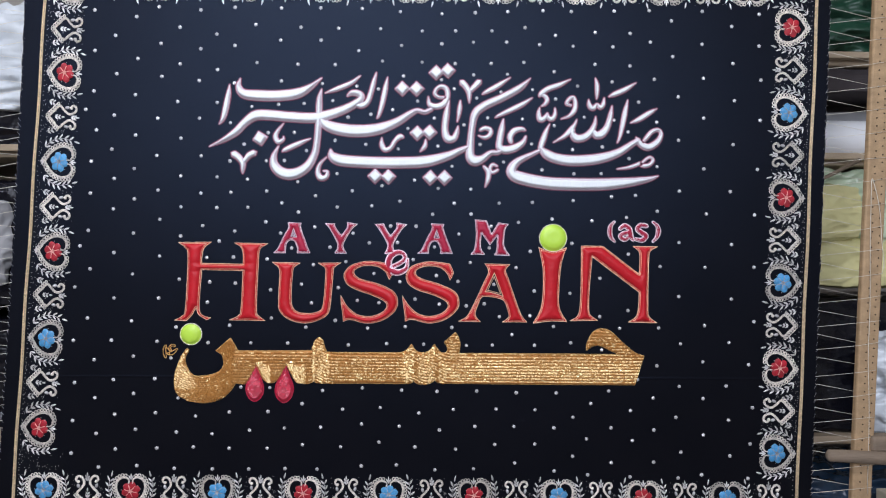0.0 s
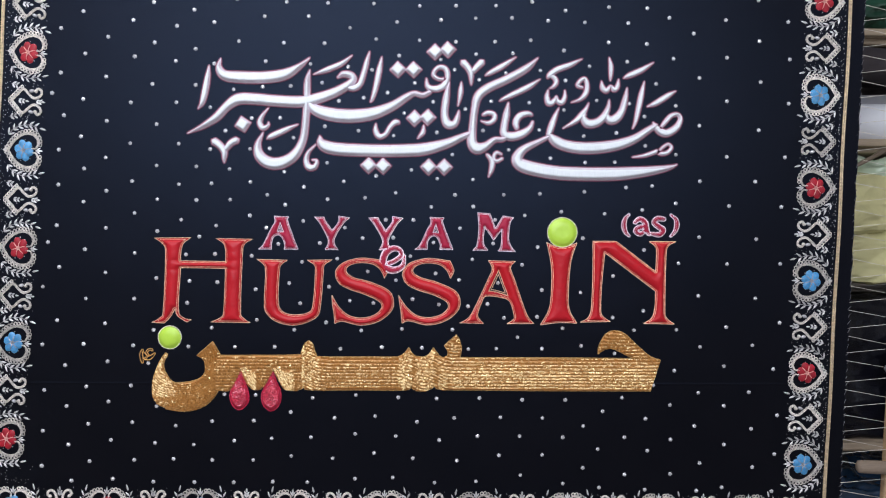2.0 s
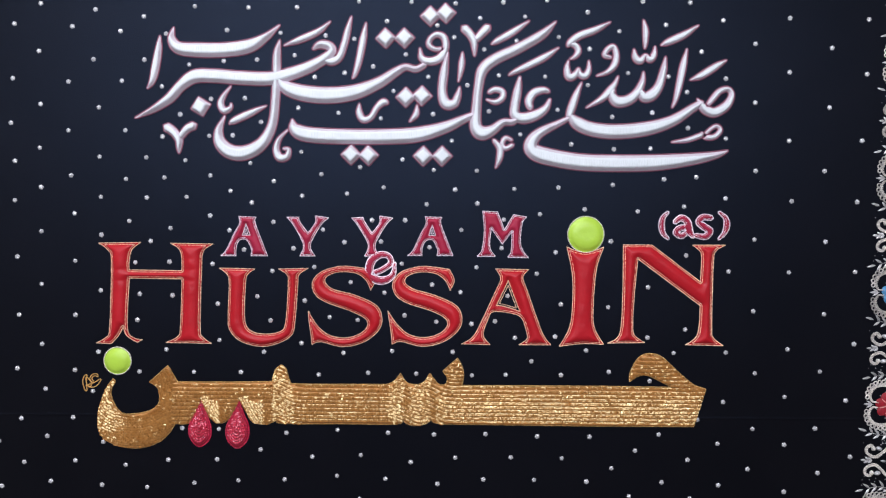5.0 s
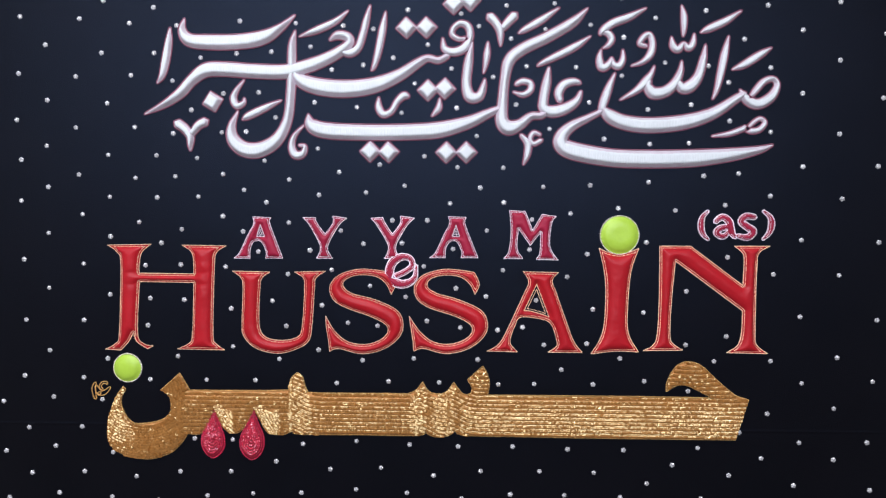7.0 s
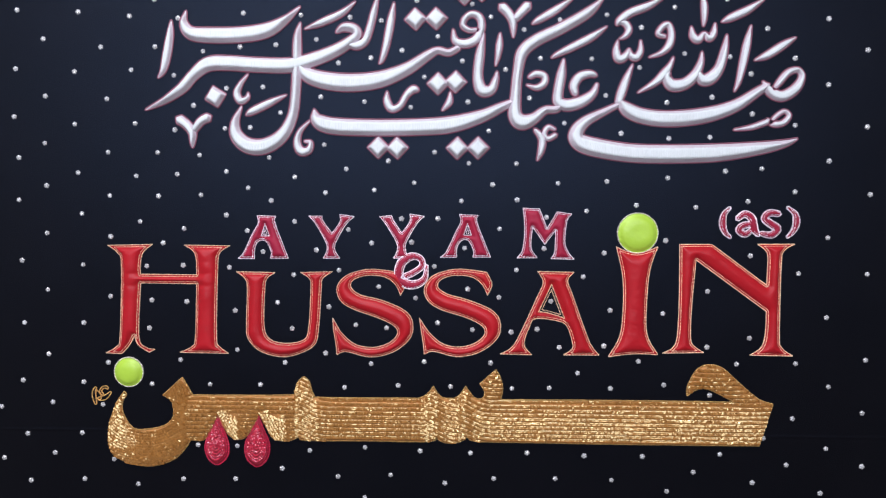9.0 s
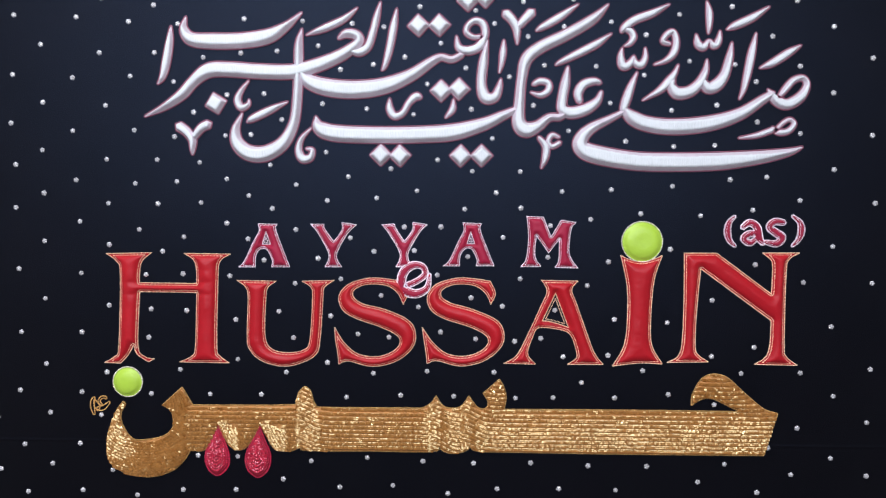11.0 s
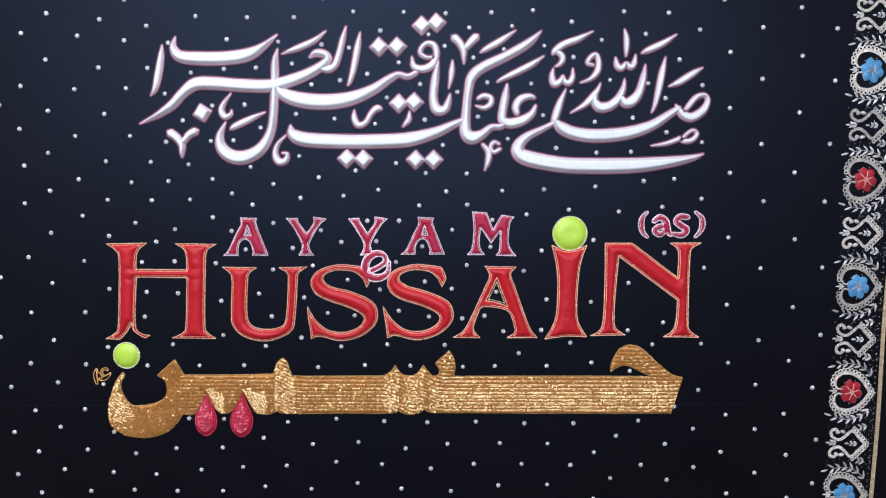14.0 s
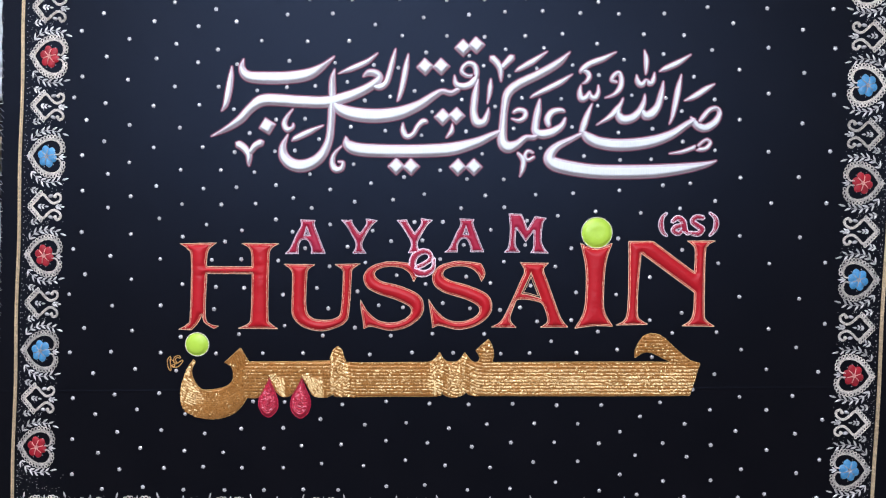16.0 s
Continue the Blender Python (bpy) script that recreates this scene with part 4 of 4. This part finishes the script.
for side in (1, -1):
    bar = Build()
    w, deep = 38, 9
    for v in (BAR_LOW, BAR_TOP):
        u = 849 + 0.043 * (v - 49) if side > 0 else -880 + 0.05 * (v - 300)
        for x in (u, u + w):
            for z in (-deep, 4):
                bar.v.append((x, v, z))
    bar.f = [(0, 1, 3, 2), (4, 6, 7, 5), (0, 4, 5, 1), (2, 3, 7, 6), (0, 2, 6, 4), (1, 5, 7, 3)]
    ob = bevelled(part("side_bar", bar, PLAIN_WOOD, frame_root, "pale worn wooden bar with two rows of peg holes", smooth=False), 0.003)
    # holes are thin discs on the bar, their inner shade painted dark
    hole_mesh = Build()
    hole_mesh.tube([(0, 0, 4.0), (0, 0, 4.4)], 1.5, 8)
    hm = hole_mesh.mesh("peg_hole")
    hm.materials.append(HOLE_SHADE)
    for k in range(140):
        v = 660 - 7.7 * k
        u = (849 + 0.043 * (v - 49) if side > 0 else -880 + 0.05 * (v - 300)) + (14 if k % 2 else 28) + random.uniform(-1, 1)
        hole = part("peg_hole", hm, None, ob)
        hole.matrix_basis = motif_at(u, v + random.uniform(-2, 2), 0, 1)
        hole.location.z = 0.0

for v0, v1 in ((690, 745), (-690, -635)):
    cross = Build()
    cross.box(-960, v0, -62, 960, v1, -27)
    bevelled(part("cross_bar", cross, PLAIN_WOOD, frame_root, "pale wooden cross bar", smooth=False), 0.004)

peg = Build()
peg.tube([(773, -343, 14), (777, -343, 14), (803, -344, 14), (905, -350, 14), (1015, -353, 14)], lambda s: 6 if s < 0.1 else 11 + 2 * s, 10, flat=0.75)
part("tightening_peg", peg, GREY_WOOD, frame_root, "grey worn wooden peg")
block = Build()
block.box(863, -340, -20, 915, -308, 12)
bevelled(part("peg_block", block, GREY_WOOD, frame_root, "grey worn wooden block", smooth=False), 0.006)

# lacing: pairs of twine from the cloth's edge, over and behind the bars
for k in range(25):
    v = 572 - 45 * k + random.uniform(-4, 4)
    jump = random.uniform(-2, 2)
    for side in (1, -1):
        a = right_edge(v) - 2 if side > 0 else left_edge(v) + 2
        over = (849 + 0.043 * (v - 49) + 39) if side > 0 else -880 + 0.05 * (v - 300) - 1
        under = (849 + 0.043 * (v - 49) + 3) if side > 0 else -880 + 0.05 * (v - 300) + 40
        twine = Build()
        twine.tube([(a, v, 1.0), (a + (over - a) * 0.68, v + 9, 5.8), (over, v + 14 + jump, 5.4)], 0.4, 5)
        part("lacing", twine, LACING, frame_root)
        twine = Build()
        twine.tube([(a, v - 14, 0.5), (under, v - 30 + jump, -6)], 0.4, 5)
        part("lacing", twine, LACING, frame_root)
loose = Build()
loose.tube([tuple(p) for p in spline([(862, 180, 6), (860, 60, 6), (860, -60, 6), (857, -160, 6), (860, -270, 5), (857, -420, 5)], 4)], 0.55, 5)
part("loose_twine", loose, LACING, frame_root, "loose hanging twine")
loose = Build()
loose.tube([tuple(p) for p in spline([(864, 182, 6), (872, 150, 7), (880, 110, 5), (884, 60, 4), (888, 20, 4), (884, 0, 4)], 4)], 0.55, 5)
part("loose_twine", loose, LACING, frame_root, "loose hanging twine")

# whip stitches on the cloth's raw edges
for side in (1, -1):
    whip = Build()
    for k in range(80):
        v = 612 - 13.8 * k + random.uniform(-2, 2)
        a = right_edge(v) if side > 0 else left_edge(v)
        whip.tube([(a - side * random.uniform(1, 4), v - 4, 0.4), (a + side * random.uniform(0, 2.5), v + random.uniform(0, 5), 0.8)], 0.38, 4)
    part("whip_stitches", whip, WHIP, banner, "pale whip stitches on the raw edge")["kind"] = "stuff"


# ---- the shelf rack behind ----
def crumpled(name, x0, y0, z0, x1, y1, z1, mat, label, category, seed, amp=0.012, round_=0.35, n=54):
    """A soft bundle: a rounded box with folds."""
    b = Build()
    c = Vector(((x0 + x1) / 2, (y0 + y1) / 2, (z0 + z1) / 2))
    h = Vector(((x1 - x0) / 2, (y1 - y0) / 2, (z1 - z0) / 2))
    bm = bmesh.new()
    bmesh.ops.create_cube(bm, size=2)
    bmesh.ops.subdivide_edges(bm, edges=bm.edges[:], cuts=n, use_grid_fill=True)
    for v in bm.verts:
        p = v.co.copy()
        q = p.normalized() * max(abs(p.x), abs(p.y), abs(p.z))
        p = p.lerp(q, round_)
        w = Vector((p.x * h.x, p.y * h.y, p.z * h.z))
        s = (w + Vector((seed, seed * 2, 0)))
        fold = 0.8 * noise.noise(Vector((s.x * 9, s.y * 9, s.z * 22))) + 0.9 * (0.5 - 2 * abs(noise.noise(Vector((s.x * 13 + s.z * 9, s.y * 13, s.z * 19))))) + 0.5 * (0.5 - 2 * abs(noise.noise(Vector((s.x * 30 - s.z * 22, s.y * 30, s.z * 44))))) + 0.2 * noise.noise(s * 70)
        v.co = c + w + v.co.normalized() * amp * fold
        v.co.z = max(v.co.z, z0)
    me = bpy.data.meshes.new(name)
    bm.to_mesh(me)
    bm.free()
    me.polygons.foreach_set("use_smooth", [True] * len(me.polygons))
    me.materials.append(mat)
    return tagged(new(name, me), label, category)


rack = tagged(new("shelf_rack"), "pale wooden shelf rack full of cloth bundles behind the frame", "shelf rack")
SHELVES = (0.30, 0.953, 1.549, 1.763, 2.25)
for z in SHELVES:
    board = Build()
    start = 0.1 if 1.7 < z < 1.9 else -1.75
    board.box(start, 0.14, z - 0.022, 1.75, 0.60, z)
    bevelled(part("shelf_board", board, SHELF_WOOD, rack, smooth=False, unit=1.0), 0.003)
    lip = Build()
    lip.box(start, 0.118, z - 0.012, 1.75, 0.138, z + 0.002)
    bevelled(part("shelf_lip", lip, SHELF_WOOD, rack, smooth=False, unit=1.0), 0.002)
for x in (-1.75, 1.71):
    for y in (0.14, 0.56):
        post = Build()
        post.box(x, y, 0.0, x + 0.04, y + 0.04, 2.3)
        bevelled(part("rack_post", post, SHELF_WOOD, rack, smooth=False, unit=1.0), 0.003)

crumpled("wrapped_cloth", 0.74, 0.15, 1.765, 1.30, 0.45, 1.98, GREEN_CLOTH, "dark green cloth bundle in plastic on shelf", "cloth bundle", 1.0, 0.03)
crumpled("folded_cloth", 0.66, 0.30, 1.551, 1.50, 0.55, 1.735, BROWN_DARK, "dark brown folded cloth stack on shelf", "cloth stack", 2.0, 0.004, 0.05)
crumpled("folded_cloth", 0.66, 0.15, 1.690, 1.50, 0.294, 1.738, BROWN_DARK, "dark brown folded cloth laid over the wrapped bolt", "cloth stack", 14.0, 0.003, 0.08)
roll = Build()
roll.tube([(0.60, 0.21, 1.594), (1.05, 0.21, 1.593), (1.6, 0.21, 1.592)], 0.044, 28)
tagged(part("cloth_roll", roll, WHITE_ROLL, None, unit=1.0), "white cloth roll lying on shelf", "cloth roll")
wrap = Build()
wrap.add([(0.64, 0.262, 1.551), (1.5, 0.262, 1.551), (1.5, 0.262, 1.69), (0.64, 0.262, 1.655), (0.64, 0.285, 1.551), (1.5, 0.285, 1.551), (1.5, 0.285, 1.69), (0.64, 0.285, 1.655)],
         [(0, 1, 2, 3), (7, 6, 5, 4), (0, 4, 5, 1), (3, 2, 6, 7), (0, 3, 7, 4), (1, 5, 6, 2)])
stick = Build()
stick.tube([(0.785, 0.107, 1.472), (0.85, 0.108, 1.500), (0.918, 0.110, 1.535)], lambda k: 0.0034 + 0.0012 * k, 8)
tagged(part("stick", stick, GREY_WOOD, None, unit=1.0), "thin grey wooden stick leaning on the shelf edge", "stick")
tagged(part("wrapped_bolt", wrap, GREY_SHEET, None, unit=1.0, smooth=False), "grey paper-wrapped cloth bolt standing behind roll", "cloth bolt")
crumpled("cloth_bag", 0.74, 0.15, 1.262, 1.30, 0.42, 1.42, YELLOW_CLOTH, "yellow-green cloth in a clear bag", "cloth bag", 3.0, 0.010, 0.3)
crumpled("cloth_bag", 0.75, 0.11, 1.36, 0.955, 0.26, 1.492, YELLOW_CLOTH, "small yellow-green cloth bag on a larger bag", "cloth bag", 13.0, 0.006, 0.6)
crumpled("plastic_bag", 0.74, 0.15, 1.36, 1.36, 0.44, 1.526, MINT_PLASTIC, "mint green plastic bag", "plastic bag", 4.0, 0.016, 0.06)
crumpled("wrapped_cloth", 0.60, 0.145, 0.955, 1.50, 0.50, 1.235, BLACK_WRAP, "black cloth bundle wrapped in shiny plastic on shelf", "cloth bundle", 5.0, 0.008, 0.03)
crumpled("plastic_bag", 0.925, 0.06, 0.955, 1.16, 0.138, 1.185, WHITE_PLASTIC, "white plastic bag of cloth", "plastic bag", 6.0, 0.02, 0.6)
crumpled("wrapped_cloth", 0.60, 0.16, 0.60, 1.20, 0.50, 0.85, BLUE_WRAP, "blue-black cloth bundle in crinkled plastic", "cloth bundle", 7.0, 0.02, 0.3)
crumpled("folded_cloth", -1.50, 0.17, 1.551, -0.74, 0.50, 1.632, BLACK_WRAP, "black folded cloth stack on shelf", "cloth stack", 8.0, 0.006, 0.1)
crumpled("wrapped_cloth", -1.50, 0.15, 1.630, -0.74, 0.50, 1.87, WHITE_PLASTIC, "white plastic-wrapped cloth bundle on cloth stack", "cloth bundle", 9.0, 0.026, 0.2)
crumpled("plastic_bag", -1.02, 0.13, 1.25, -0.86, 0.178, 1.45, GREY_SHEET, "grey clear plastic bag against black bundle", "plastic bag", 12.0, 0.012, 0.5)
crumpled("wrapped_cloth", -1.50, 0.145, 1.205, -0.74, 0.52, 1.49, BLACK_WRAP, "black cloth bundle wrapped in shiny plastic", "cloth bundle", 10.0, 0.012, 0.2)
crumpled("wrapped_cloth", -1.50, 0.145, 0.955, -0.74, 0.52, 1.19, BLACK_WRAP, "black cloth bundle wrapped in shiny plastic on shelf", "cloth bundle", 11.0, 0.012, 0.2)
box = Build()
box.box(0.955, 0.03, 0.0, 1.15, 0.11, 0.850)
bevelled(tagged(part("carton", box, CARTON, None, unit=1.0, smooth=False), "cream carton edge beside the frame", "carton"), 0.003)
